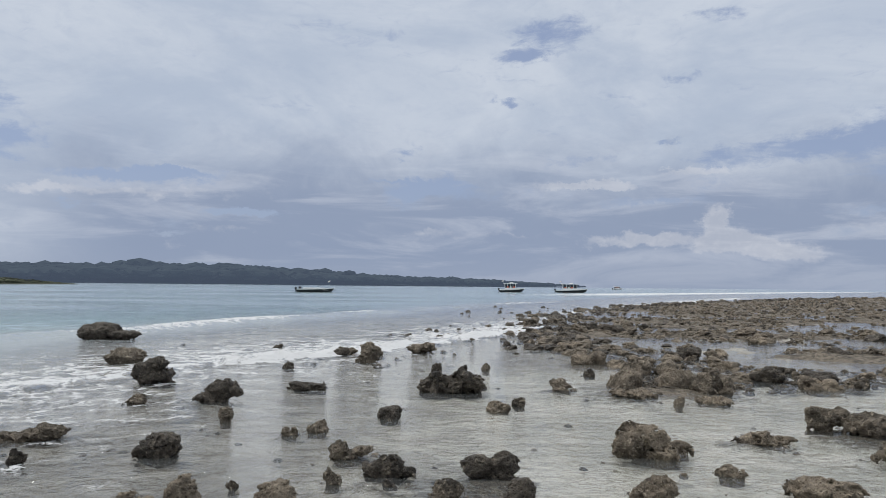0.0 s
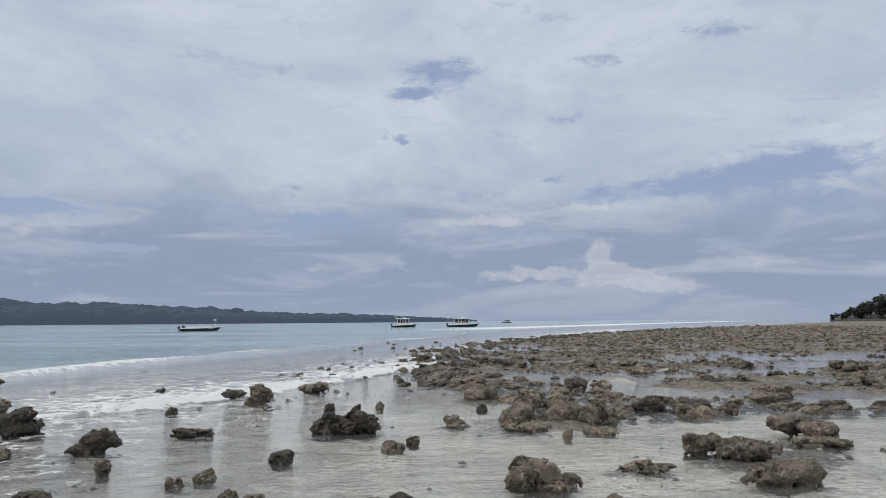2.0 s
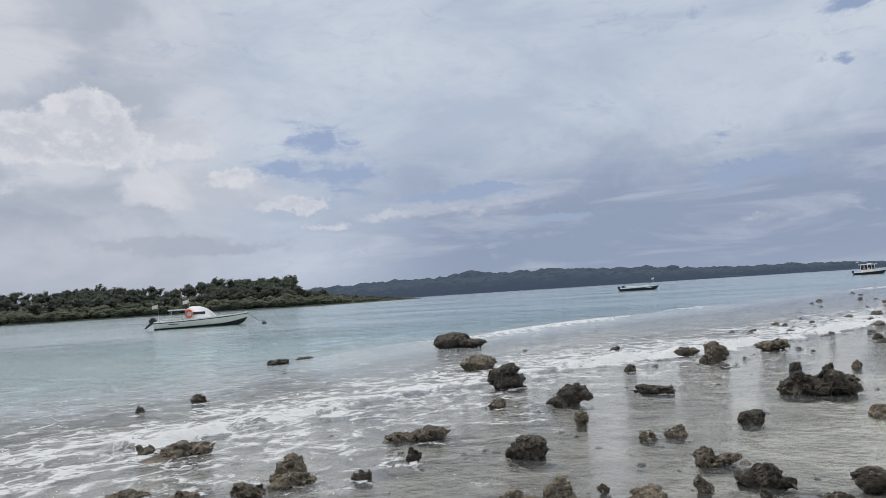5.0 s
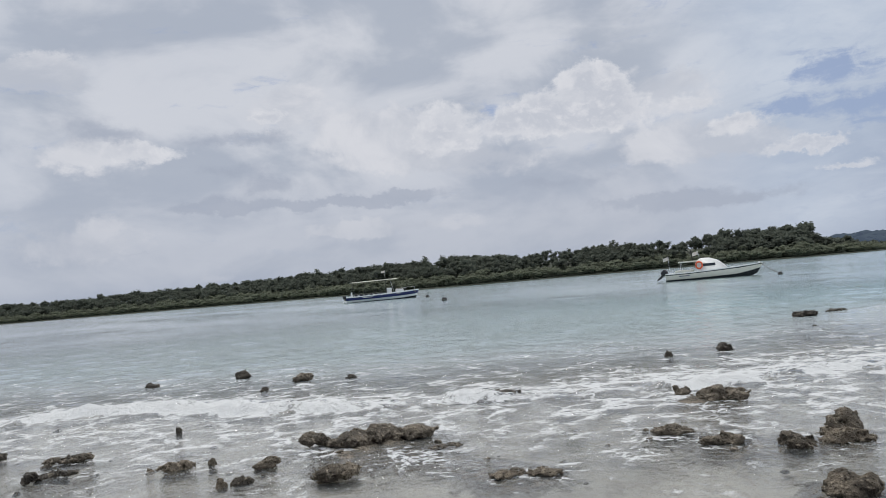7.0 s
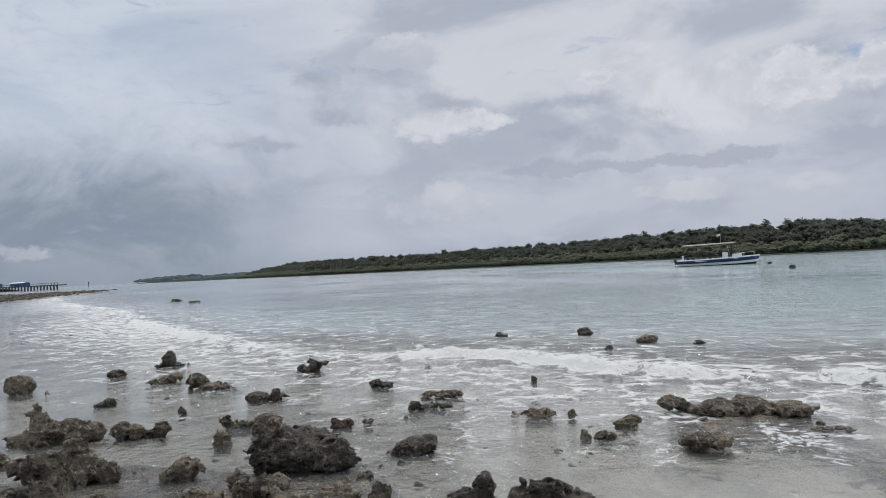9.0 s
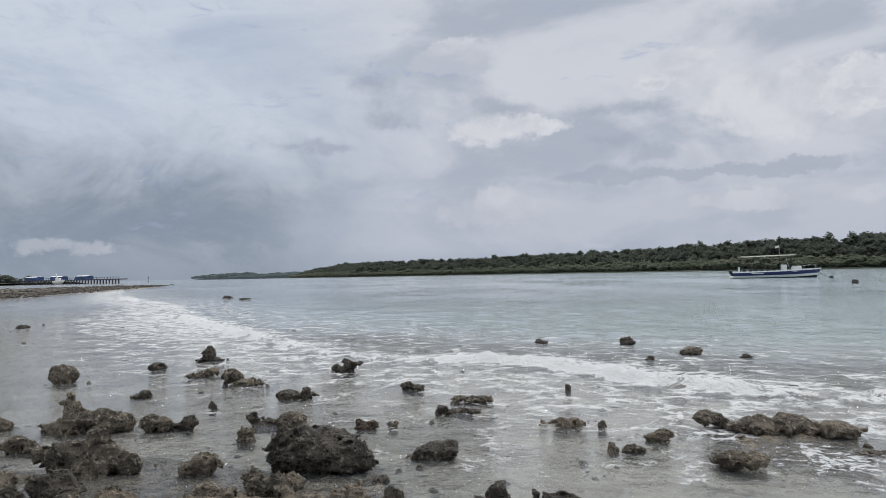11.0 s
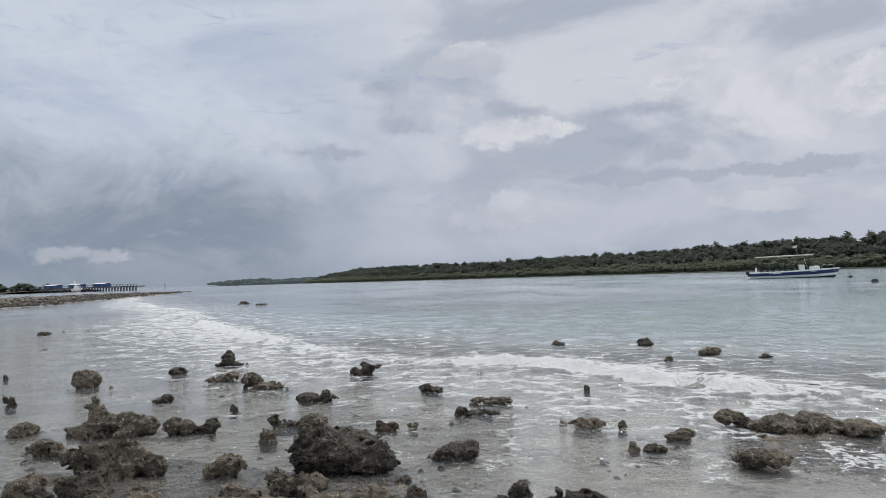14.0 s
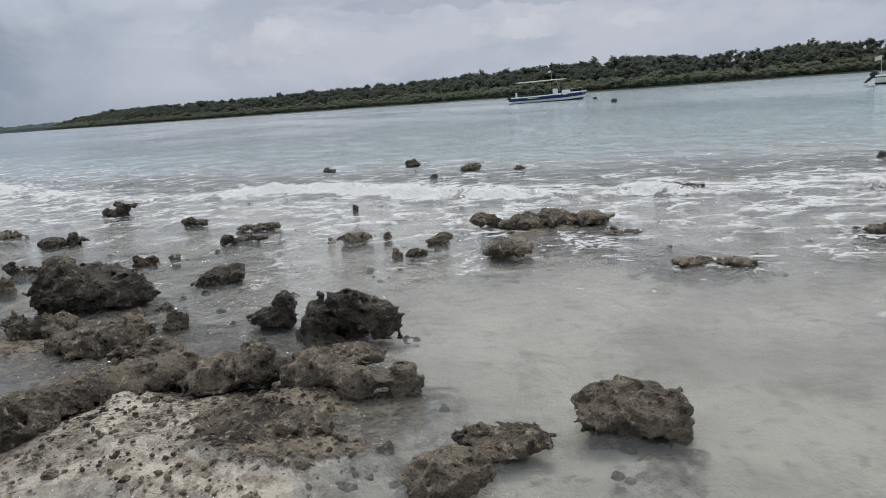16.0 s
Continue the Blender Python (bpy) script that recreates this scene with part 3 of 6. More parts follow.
def line_gap(x, y, pts):
    """The distance to a line of points, positive on its left side, and how far along it the nearest place lies."""
    best, sign, along, run = np.full(x.shape, 1e9), np.ones(x.shape), np.zeros(x.shape), 0.0
    for (ax, ay), (bx, by) in zip(pts, pts[1:]):
        lx, ly = bx - ax, by - ay
        ll = math.hypot(lx, ly)
        u = np.clip(((x - ax) * lx + (y - ay) * ly) / ll ** 2, 0, 1)
        d = np.hypot(x - ax - u * lx, y - ay - u * ly)
        s = np.where(lx * (y - ay) - ly * (x - ax) >= 0, 1.0, -1.0)
        near = d < best - 1e-9
        best, sign, along = np.where(near, d, best), np.where(near, s, sign), np.where(near, run + u * ll, along)
        run += ll
    return best * sign, along


def inside_gap(x, y, pts):
    """The distance into a closed area, negative outside it."""
    ring = pts + pts[:1]
    d, _ = line_gap(x, y, ring)
    hit = np.zeros(x.shape, bool)
    for (ax, ay), (bx, by) in zip(ring, ring[1:]):
        if ay != by:
            hit ^= ((ay > y) != (by > y)) & (x < (bx - ax) * (y - ay) / (by - ay) + ax)
    return np.where(hit, np.abs(d), -np.abs(d))


def step(v, lo, hi):
    u = np.clip((v - lo) / (hi - lo), 0, 1)
    return u * u * (3 - 2 * u)


# ---- plan: where the shelf ends, where the surf runs, where the reef stands dry ----
SHELF = [(420, 620), (60, 165), (18, 94), (-2, 45), (-9, 30), (-12.5, 20), (-13.5, 11), (-16, 6), (-20, 1), (-27, -6), (-45, -15), (-96, -33), (-140, -58), (-330, -150), (-1500, -700)]
REEF = [(2.6, 19.5), (3.6, 26), (7.7, 41), (18, 60), (31, 79), (89, 141), (420, 480), (900, 700), (900, 80), (60, 12), (16, 9.0), (9.6, 10.5), (7.7, 11.9), (4.9, 11.0), (3.3, 11.4), (3.8, 13), (4.0, 15.5)]
REEF_WEST = [(-62, -42), (-81, -47.5), (-105, -53), (-154, -65), (-215, -92), (-150, -135), (-75, -80)]
BEACH = [(60, 5), (8, 0.5), (2, -2.8), (-2, -6), (-8, -13), (-60, -70), (-60, -300), (300, -300), (300, 5)]
GRAVEL = [(-4.0, -1.75), (-5.1, -2.0), (-4.95, -1.2), (-4.62, -0.75), (-4.1, -0.3), (-3.6, -0.5), (-3.1, -1.4)]


def spots(x, y, places):
    total = 0.0
    for cx, cy, r in places:
        total = total + np.exp(-((x - cx) ** 2 + (y - cy) ** 2) / r ** 2)
    return total


LEDGES = [(-6.3, -2.3, 0.7), (-7.0, -3.4, 0.8), (-5.6, -1.2, 0.6), (-7.6, 2.2, 0.75), (-8.4, 2.6, 0.6), (-5.2, 4.6, 0.6), (-2.4, 5.0, 0.55), (-6.9, 6.1, 0.5), 
          (-4.2, -0.4, 0.5), (-4.9, -1.4, 0.6), (3.6, 11.2, 1.3), (3.3, 14.6, 0.8), (5.0, 7.5, 0.7), (-6.0, 2.8, 0.45), (-3.6, 4.1, 0.5), (-3.0, 4.8, 0.5), (0.0, 5.4, 0.5),
          (-6.9, -4.1, 0.5), (-6.7, -2.6, 0.45), (-6.65, -1.7, 0.4), (-6.3, -1.65, 0.5)]
WAVE = [(60, 125), (26, 72), (14, 48), (6.1, 30.6), (2.7, 23.6), (-2.1, 16.3), (-3.6, 14.4), (-5.4, 12.9), (-6.2, 11.3), (-7.0, 9.5), (-7.4, 7.7), (-7.8, 6.0), (-8.6, 4.7), (-9.5, 3.7), (-10.6, 2.8),
        (-11.6, 2.0), (-12.6, 1.3), (-13.4, 0.1), (-13.8, -1.4), (-15.2, -3.1), (-17.0, -4.7), (-19.7, -6.9), (-28.1, -11.5), (-44.1, -19.2), (-70, -35), (-120, -60)]
OUTER_WAVE = [(40, 110), (18, 79), (4.9, 57.2), (-2.8, 41.7), (-5.2, 35.1), (-7.4, 31.2), (-8.5, 27.0), (-9.6, 23.8), (-10.8, 21.0), (-11.6, 19.0)]
SAND = [(-4.2, 2.2, 1.7), (-5.6, 1.0, 0.9), (-2.8, 1.6, 1.6), (-2.4, 3.0, 1.2)]


def plan_at(x, y):
    """Heights and kinds of the bed at arrays of places."""
    p = np.stack([x, y, np.zeros_like(x)], 1)
    sea, _ = line_gap(x, y, SHELF)
    sea = -sea                                             # positive out at sea
    east, west = inside_gap(x, y, REEF), inside_gap(x, y, REEF_WEST)
    dry = np.maximum(step(east, -0.6, 1.8), step(west, -2, 8))
    rough = fbm(p * 0.55, 4, 3)
    fine = fbm(p * 3.1, 4, 9)
    led = np.clip(spots(x, y, LEDGES), 0, 1.3)
    grav = step(inside_gap(x, y, GRAVEL), -0.35, 0.25)
    z = -0.085 + 0.025 * rough + 0.012 * fine
    z = z - 2.6 * step(sea, -1.0, 26) - 0.10 * step(sea, -7, 0)
    z = np.where(sea > 60, z - step(sea, 60, 400) * 3, z)
    pools = step(fbm(p * np.array([0.16, 0.34, 1.0]) + 5.0, 3, 21), -0.22, 0.12)
    z = z + dry * (0.125 + 0.06 * rough + 0.055 * fine - 0.13 * pools * step(60 - np.hypot(x, y), 0, 30))
    z = z + np.maximum(np.clip(led, 0, 1) * 0.060, grav * (0.078 + 0.012 * rough)) + np.clip(np.maximum(led, grav), 0, 1) * 0.035 * fine
    mound = np.exp(-((x + 4.28) ** 2 + (y + 0.55) ** 2) / 0.40 ** 2)
    z = z + mound * (0.09 + 0.05 * fine)
    grav = grav * (1 - 0.9 * step(mound + 0.3 * fine, 0.25, 0.6))
    led = np.maximum(led, mound * 1.2)
    z = z + step(west, -1, 5) * 0.08
    z = z + step(inside_gap(x, y, BEACH), 0, 8) * 0.9
    rocky = np.clip(np.maximum(dry * 0.95 * (1 - 0.75 * pools * step(60 - np.hypot(x, y), 0, 30)), led * 0.75) + 0.12 * rough, 0, 1)
    return z, sea, rocky, np.clip(grav, 0, 1), dry


def sheet(ring_growth, fine, spoke):
    """A round sheet of quads about the place, finest where one stands, out to the horizon."""
    rs = [0.0, 0.35]
    while rs[-1] < 4700:
        rs.append(rs[-1] * (ring_growth if rs[-1] < 7.5 or rs[-1] > 34 else fine) + 0.012)
    view = np.radians(np.concatenate([np.arange(-52, 134, spoke), np.arange(134, 308, 4.0)]))
    na, nr = len(view), len(rs)
    r, a = np.meshgrid(np.array(rs), view, indexing="ij")
    x, y = (-0.8 - r * np.sin(a)).ravel(), (-0.4 + r * np.cos(a)).ravel()
    i, j = np.meshgrid(np.arange(nr - 1), np.arange(na), indexing="ij")
    k = (j + 1) % na
    f = np.stack([i * na + j, (i + 1) * na + j, (i + 1) * na + k, i * na + k], -1).reshape(-1, 4)
    return x, y, r.ravel(), f


# ---- coral rocks ----


def rock_shape(rng, level, w, d, h, knobs, seed):
    """Points of a pitted rock: several swollen lumps grown together, gnawed by noise. Its foot lies at z = 0."""
    v, f = ICO[level]
    base = np.array([w, d, h]) * 0.5
    lumps = [(np.array([rng.uniform(-0.15, 0.15), 0, -0.25]), 0.80)]
    under = 0.16 if rng.random() < 0.22 else 0.0
    for _ in range(knobs):
        a, r = rng.uniform(0, 2 * math.pi), rng.uniform(0.25, 0.62)
        s = rng.uniform(0.32, 0.56)
        lumps.append((np.array([r * math.cos(a), r * math.sin(a), rng.uniform(-0.2, 0.50 - 0.3 * r)]), s))
    reach = np.full(len(v), 0.30)
    for c, s in lumps:
        b = v @ c
        q = b * b - c @ c + s * s
        t = np.where(q > 0, b + np.sqrt(np.maximum(q, 0)), 0.0)
        reach = np.maximum(reach, t) + 0.10 * np.exp(-np.abs(reach - t) * 9)
    off = np.array([seed * 3.7, seed * 1.3, seed * 2.1])
    q = v * reach[:, None]
    bulge = fbm(q * 1.7 + off, 3, seed % 50, 0.55)
    ridge = 1 - np.abs(fbm(q * np.array([2.6, 2.6, 4.2]) + off, 3, seed % 50 + 3, 0.6))
    holes = smooth_noise(q * 4.2 + off, seed % 50 + 7)
    deep = smooth_noise(q * 9.0 + off, seed % 50 + 9)
    fine = fbm(q * 12 + off, 4, seed % 50 + 11, 0.7)
    shift = 0.19 * bulge + 0.14 * (ridge - 0.7) - 0.20 * step(holes, 0.12, 0.55) - 0.10 * step(deep, 0.10, 0.55) + 0.060 * fine
    pts = (q + v * shift[:, None]) * base
    mid, hi = -0.16 * base[2], np.percentile(pts[:, 2], 98.5)              # the widest girth lies at the waterline
    z = (pts[:, 2] - mid) / max(hi - mid, 1e-6)
    pts[:, 2] = np.where(z > 0, np.where(z > 0.62, 0.62 + (z - 0.62) * 0.6, z) * (h * 0.90 + 0.03), z * 0.10) - 0.03
    zc = np.clip(z, 0, 1)
    slim = rng.uniform(0.04, 0.28) if not under else 0.05
    pts[:, :2] *= (1 - under * (1 - step(zc, 0.0, 0.4)) - slim * zc + 0.12 * (1 - zc) ** 3)[:, None]
    pts[:, 0] += rng.uniform(-0.16, 0.16) * w * zc
    span = np.percentile(pts[:, 0], 98) - np.percentile(pts[:, 0], 2)
    pts[:, :2] *= w / span
    return pts, f


FEET = []
def cell_gap(p, seed):
    """Distance to scattered points, about one to each unit cell: round pits with sharp rims between them."""
    base = np.floor(p - 0.5).astype(np.int64)
    best = np.full(len(p), 9.0)
    for a in (0, 1):
        for b in (0, 1):
            for c in (0, 1):
                i = base + np.array([a, b, c])
                gap = 0.0
                for k in range(3):
                    gap = gap + (i[:, k] + 0.22 + 0.56 * lattice(i[:, 0], i[:, 1], i[:, 2], seed + 5 * k) - p[:, k]) ** 2
                best = np.minimum(best, gap)
    return np.sqrt(best)


def skin(field, corner, pitch):
    """The surface where a field on a grid turns from minus to plus: one point to each crossed cell, quads between them."""
    nx, ny, nz = field.shape
    inside = field < 0
    count = np.zeros((nx - 1, ny - 1, nz - 1), np.int8)
    for a in (0, 1):
        for b in (0, 1):
            for c in (0, 1):
                count += inside[a:nx - 1 + a, b:ny - 1 + b, c:nz - 1 + c]
    ci = np.argwhere((count > 0) & (count < 8))
    number = np.full(count.shape, -1, np.int64)
    number[tuple(ci.T)] = np.arange(len(ci))
    total, hits = np.zeros((len(ci), 3)), np.zeros(len(ci))
    for axis in range(3):
        for u in (0, 1):
            for v in (0, 1):
                off = np.insert(np.array([u, v]), axis, 0)
                p0 = ci + off
                p1 = p0 + np.eye(3, dtype=int)[axis]
                f0, f1 = field[tuple(p0.T)], field[tuple(p1.T)]
                cut = (f0 < 0) != (f1 < 0)
                t = np.where(cut, f0 / np.where(cut, f0 - f1, 1.0), 0.0)
                q = p0 + np.eye(3)[axis] * t[:, None]
                total += q * cut[:, None]
                hits += cut
    verts = total / hits[:, None] * pitch + corner
    faces = []
    for axis in range(3):
        lo = [slice(1, -1)] * 3
        hi = list(lo)
        lo[axis], hi[axis] = slice(0, -1), slice(1, None)
        a, b = inside[tuple(lo)], inside[tuple(hi)]
        e = np.argwhere(a != b)
        first = a[tuple(e.T)]
        e = e + np.array([0 if k == axis else 1 for k in range(3)])
        j, k = (axis + 1) % 3, (axis + 2) % 3
        dj, dk = np.eye(3, dtype=int)[j], np.eye(3, dtype=int)[k]
        q = np.stack([number[tuple((e - dj - dk).T)], number[tuple((e - dk).T)], number[tuple(e.T)], number[tuple((e - dj).T)]], 1)
        faces.append(np.where(first[:, None], q, q[:, ::-1]))
    faces = np.concatenate(faces)
    faces = faces[(faces >= 0).all(1)]
    lot = np.arange(len(verts))                             # keep the largest piece alone
    for _ in range(60):
        low = np.minimum.reduce(lot[faces], axis=1)
        old = lot.copy()
        for k in range(4):
            np.minimum.at(lot, faces[:, k], low)
        lot = lot[lot]
        if (lot == old).all():
            break
    main = lot == np.bincount(lot).argmax()
    faces = faces[main[faces].all(1)]
    return verts[main], (np.cumsum(main) - 1)[faces]


def crag_mesh(lumps, seed, fine, gnaw, foot):
    """Points and quads of a crag from lumps of (x, y, z, half sizes along x, y, z)."""
    at = np.array([q[:3] for q in lumps])
    half = np.array([q[3:] for q in lumps])
    lo, hi = (at - half).min(0), (at + half).max(0)
    if foot:
        at = np.vstack([at, [(lo[0] + hi[0]) / 2, (lo[1] + hi[1]) / 2, -0.07]])
        half = np.vstack([half, [(hi[0] - lo[0]) * 0.40, (hi[1] - lo[1]) * 0.40, 0.10]])
    size = min(0.42, 0.75 * (hi[0] - lo[0]), 4.4 * float(np.sort(half.min(1))[len(half) // 2:].mean()))
    lo, hi = lo - 0.16 * size, hi + 0.16 * size
    lo[2] = -0.14
    pitch = max(((hi - lo).prod() / fine) ** (1 / 3), 0.007)
    n = np.ceil((hi - lo) / pitch).astype(int) + 2
    axes = [lo[k] + pitch * np.arange(n[k]) for k in range(3)]
    p = np.stack(np.meshgrid(*axes, indexing="ij"), -1).reshape(-1, 3)
    soft = 0.05 * size
    total = 0.0
    for c, r in zip(at, half):
        d = (np.linalg.norm((p - c) / r, axis=1) - 1) * r.min()
        total = total + np.exp(np.clip(-d / soft, -40, 40))
    field = -soft * np.log(np.maximum(total, 1e-17))
    reach = 0.34 * size * gnaw
    band = np.abs(field) < reach
    q = p[band] / size + seed * 1.37
    bent = q + 0.10 * np.stack([smooth_noise(q * 5.1 + 3.0 * k, seed + k) for k in range(3)], 1)
    lump = smooth_noise(bent * 2.3, seed) + 0.6 * smooth_noise(bent * 4.6, seed + 1)
    ridge = np.abs(smooth_noise(bent * np.array([5.0, 5.0, 7.0]), seed + 2)) + 0.5 * np.abs(smooth_noise(bent * 10.3, seed + 3))
    pits = cell_gap(bent * 5.6, seed + 4)
    grain = cell_gap(bent * 12.5, seed + 6)
    caves = step(smooth_noise(bent * 3.4 + 9.0, seed + 8), 0.34, 0.62)
    shift = 0.080 * lump - 0.125 * (ridge - 0.40) + 0.085 * (pits - 0.48) + 0.035 * (grain - 0.48) - 0.09 * caves - 0.035 + 0.014 * smooth_noise(q * 23.0, seed + 9)
    field[band] -= shift * size * gnaw
    field = np.maximum(field, -0.115 - p[:, 2]).reshape(n)
    field[[0, -1]], field[:, [0, -1]], field[:, :, [0, -1]] = 1.0, 1.0, 1.0
    return skin(field, lo, pitch)


def crag(tone, label, x, y, face, lumps, fine=34000, gnaw=0.85, foot=True, name="coral_rock"):
    """A coral head at (x, y); its lumps run along the face and back from it."""
    seed = int(abs(x * 31.7 + y * 17.3) * 10) % 400
    v, f = crag_mesh(lumps, seed, fine, gnaw, foot)
    me = mesh_from(name, v, f)
    me.materials.append(ROCK[tone])
    ob = new(name, me)
    ob.matrix_world = pose(x, y, 0, 0, 0, face)
    wide = max(q[0] + q[3] for q in lumps) - min(q[0] - q[3] for q in lumps)
    FEET.append((x, y, min(wide, 1.0), 0.2, math.hypot(x + 1, y + 0.5), tone, 0.5))
    return tagged(ob, label, "rock", "coral rocks in the shallows")


LOOK = {"d": "dark wet pitted coral", "b": "brown weathered coral", "p": "pale tan eroded coral", "r": "reddish brown coral"}


def rock(tone, x, y, w, h, face):
    """One of the smaller rocks standing in the shallows; face turns its broad side."""
    seed = int(abs(x * 131.7 + y * 57.3) * 10) % 400
    rng = random.Random(seed)
    gap = math.hypot(x + 1, y + 0.5)
    d = min(w, 0.8) * rng.uniform(0.7, 0.9)
    h = min(h, 0.70 * w + 0.02)
    lumps = [(rng.uniform(-0.06, 0.06) * w, 0.0, 0.08 * h, 0.44 * w, 0.42 * d, 0.42 * h)]
    for k in range(rng.randrange(4, 8)):
        r, side = rng.uniform(0.13, 0.25), rng.uniform(-0.36, 0.36)
        lumps.append((side * w, rng.uniform(-0.2, 0.2) * d, h * rng.uniform(0.25, 0.60) * (1 - abs(side)), r * w, r * d, h * rng.uniform(0.25, 0.42)))
    top = max(q[2] + q[5] for q in lumps)
    lumps = [(a, b, c * h / top, p, q, r * h / top) for a, b, c, p, q, r in lumps]
    v, f = crag_mesh(lumps, seed, 15000 if gap < 7 else 8000, rng.uniform(0.8, 1.15), True)
    me = mesh_from("coral_rock", v, f)
    me.materials.append(ROCK[tone])
    ob = new("coral_rock", me)
    ob.matrix_world = pose(x, y, 0, 0, 0, face)
    shape = "tall boulder" if h > 0.7 * w and h > 0.2 else "low flat rock" if h < 0.33 * w else "boulder" if w > 0.4 else "rock" if w > 0.2 else "small stone"
    FEET.append((x, y, w, h, gap, tone, rng.random()))
    return tagged(ob, f"{LOOK[tone]} {shape} standing in shallow water", "rock", "coral rocks in the shallows")


rock("b", -4.1, 9.53, 0.27, 0.15, 21)
rock("b", -2.06, 16.55, 0.57, 0.18, 5)
rock("d", -0.01, 13.23, 0.23, 0.19, -2)
rock("d", 0.47, 13.07, 0.2, 0.17, -4)
rock("b", 0.93, 13.52, 0.18, 0.15, -6)
rock("d", -0.71, 8.59, 0.31, 0.15, 2)
rock("d", -3.96, 6.39, 0.17, 0.12, 28)
rock("b", -1.77, 7.59, 0.22, 0.1, 10)
rock("b", -1.48, 7.78, 0.26, 0.12, 7)
rock("b", -1.08, 5.74, 0.17, 0.11, 6)
rock("p", -2.14, 5.22, 0.22, 0.16, 17)
rock("b", -1.86, 5.6, 0.1, 0.06, 14)
rock("d", -2.82, 13.72, 0.25, 0.13, 10)
rock("b", 1.84, 10.95, 0.37, 0.19, -12)
rock("p", 0.65, 9.08, 0.35, 0.13, -7)
rock("b", 0.96, 9.44, 0.18, 0.15, -8)
rock("b", 3.0, 11.34, 0.66, 0.35, -17)
rock("b", 3.8, 13.08, 0.48, 0.35, -18)
rock("b", 3.77, 11.42, 0.81, 0.41, -20)
rock("b", 4.15, 10.76, 0.61, 0.37, -23)
rock("b", 3.18, 9.53, 0.17, 0.15, -21)
rock("p", 3.78, 9.79, 0.49, 0.12, -23)
rock("p", 3.21, 14.76, 0.85, 0.3, -14)
rock("d", 5.79, 16.07, 0.65, 0.34, -21)
rock("p", 2.3, 5.99, 0.27, 0.08, -24)
rock("d", 2.07, 19.22, 0.25, 0.13, -7)
rock("d", 2.72, 12.69, 0.23, 0.14, -14)
rock("d", 9.57, 16.34, 0.7, 0.32, -31)
rock("b", -7.45, 6.24, 0.23, 0.12, 46)
rock("b", -6.89, 6.27, 0.63, 0.18, 43)
rock("b", -4.92, 5.63, 0.33, 0.21, 35)
rock("d", -4.11, 5.61, 0.18, 0.13, 30)
rock("b", -4.87, 4.91, 0.32, 0.13, 38)
rock("b", -5.41, 4.62, 0.4, 0.08, 43)
rock("p", -2.38, 4.81, 0.33, 0.19, 18)
rock("p", -2.13, 5.24, 0.32, 0.18, 14)
rock("p", -2.88, 4.83, 0.45, 0.06, 23)
rock("d", -13.04, 16.46, 0.61, 0.17, 36)
rock("d", -12.99, 17.82, 0.49, 0.11, 34)
rock("d", -10.42, 10.41, 0.25, 0.1, 42)
rock("d", -3.86, 18.1, 0.26, 0.13, 10)
rock("d", -2.09, 16.26, 0.39, 0.17, 5)
rock("d", -16.37, 2.7, 0.33, 0.16, 78)
rock("d", -16.98, 0.96, 0.31, 0.11, 85)
rock("d", -13.76, 2.51, 0.16, 0.08, 77)
rock("d", -10.52, 3.54, 0.22, 0.06, 67)
rock("d", -10.7, 0.67, 0.1, 0.09, 83)
rock("d", -10.04, 9.99, 0.32, 0.15, 41)
rock("d", -10.35, 8.97, 0.18, 0.11, 45)
rock("p", -3.86, 4.07, 0.36, 0.15, 34)
rock("d", -11.0, -1.44, 0.37, 0.1, -265)
rock("d", -9.77, -3.75, 0.13, 0.09, -250)
rock("d", -10.67, -5.03, 0.3, 0.1, -245)
rock("d", -13.61, -6.1, 0.34, 0.14, -246)
rock("p", -9.4, -5.26, 0.17, 0.14, -241)
rock("p", -8.04, -2.79, 0.2, 0.16, -253)
rock("r", -8.54, -1.72, 0.26, 0.11, -262)
rock("b", -8.63, -1.43, 0.13, 0.05, -264)
rock("b", -6.08, -1.18, 0.18, 0.15, -264)
rock("p", -8.56, 0.36, 0.35, 0.08, 82)
rock("b", -8.43, 0.7, 0.1, 0.08, 80)
rock("b", -7.46, 0.8, 0.23, 0.05, 77)
rock("p", -7.46, 0.61, 0.14, 0.09, 79)
rock("d", -13.82, 4.21, 0.25, 0.08, 69)
rock("d", -13.45, -9.19, 0.11, 0.1, -235)
rock("d", -10.52, -7.1, 0.19, 0.16, -236)
rock("b", -8.64, -5.68, 0.37, 0.14, -236)
rock("d", -25.54, -16.18, 0.48, 0.11, -238)
rock("b", -6.18, -2.43, 0.34, 0.14, -251)
rock("b", -6.34, -2.11, 0.38, 0.16, -254)
rock("b", -5.97, -2.56, 0.41, 0.1, -248)
rock("b", -5.95, -1.77, 0.35, 0.18, -257)
rock("p", -6.04, -1.46, 0.32, 0.16, -261)
rock("b", -6.39, -4.14, 0.31, 0.16, -236)
rock("d", -6.4, -3.71, 0.39, 0.19, -240)
rock("b", -5.88, -3.79, 0.32, 0.2, -237)
rock("b", -5.92, -3.35, 0.29, 0.19, -241)
rock("p", -6.1, -3.11, 0.35, 0.15, -244)
rock("b", -6.58, -2.28, 0.19, 0.14, -252)
rock("b", -6.46, -1.98, 0.29, 0.14, -254)
rock("b", -5.77, -1.59, 0.43, 0.15, -256)
rock("p", -5.52, -1.28, 0.4, 0.12, -260)
rock("b", -5.98, 4.63, 0.39, 0.1, 47)
rock("p", -4.7, 5.36, 0.5, 0.1, 35)
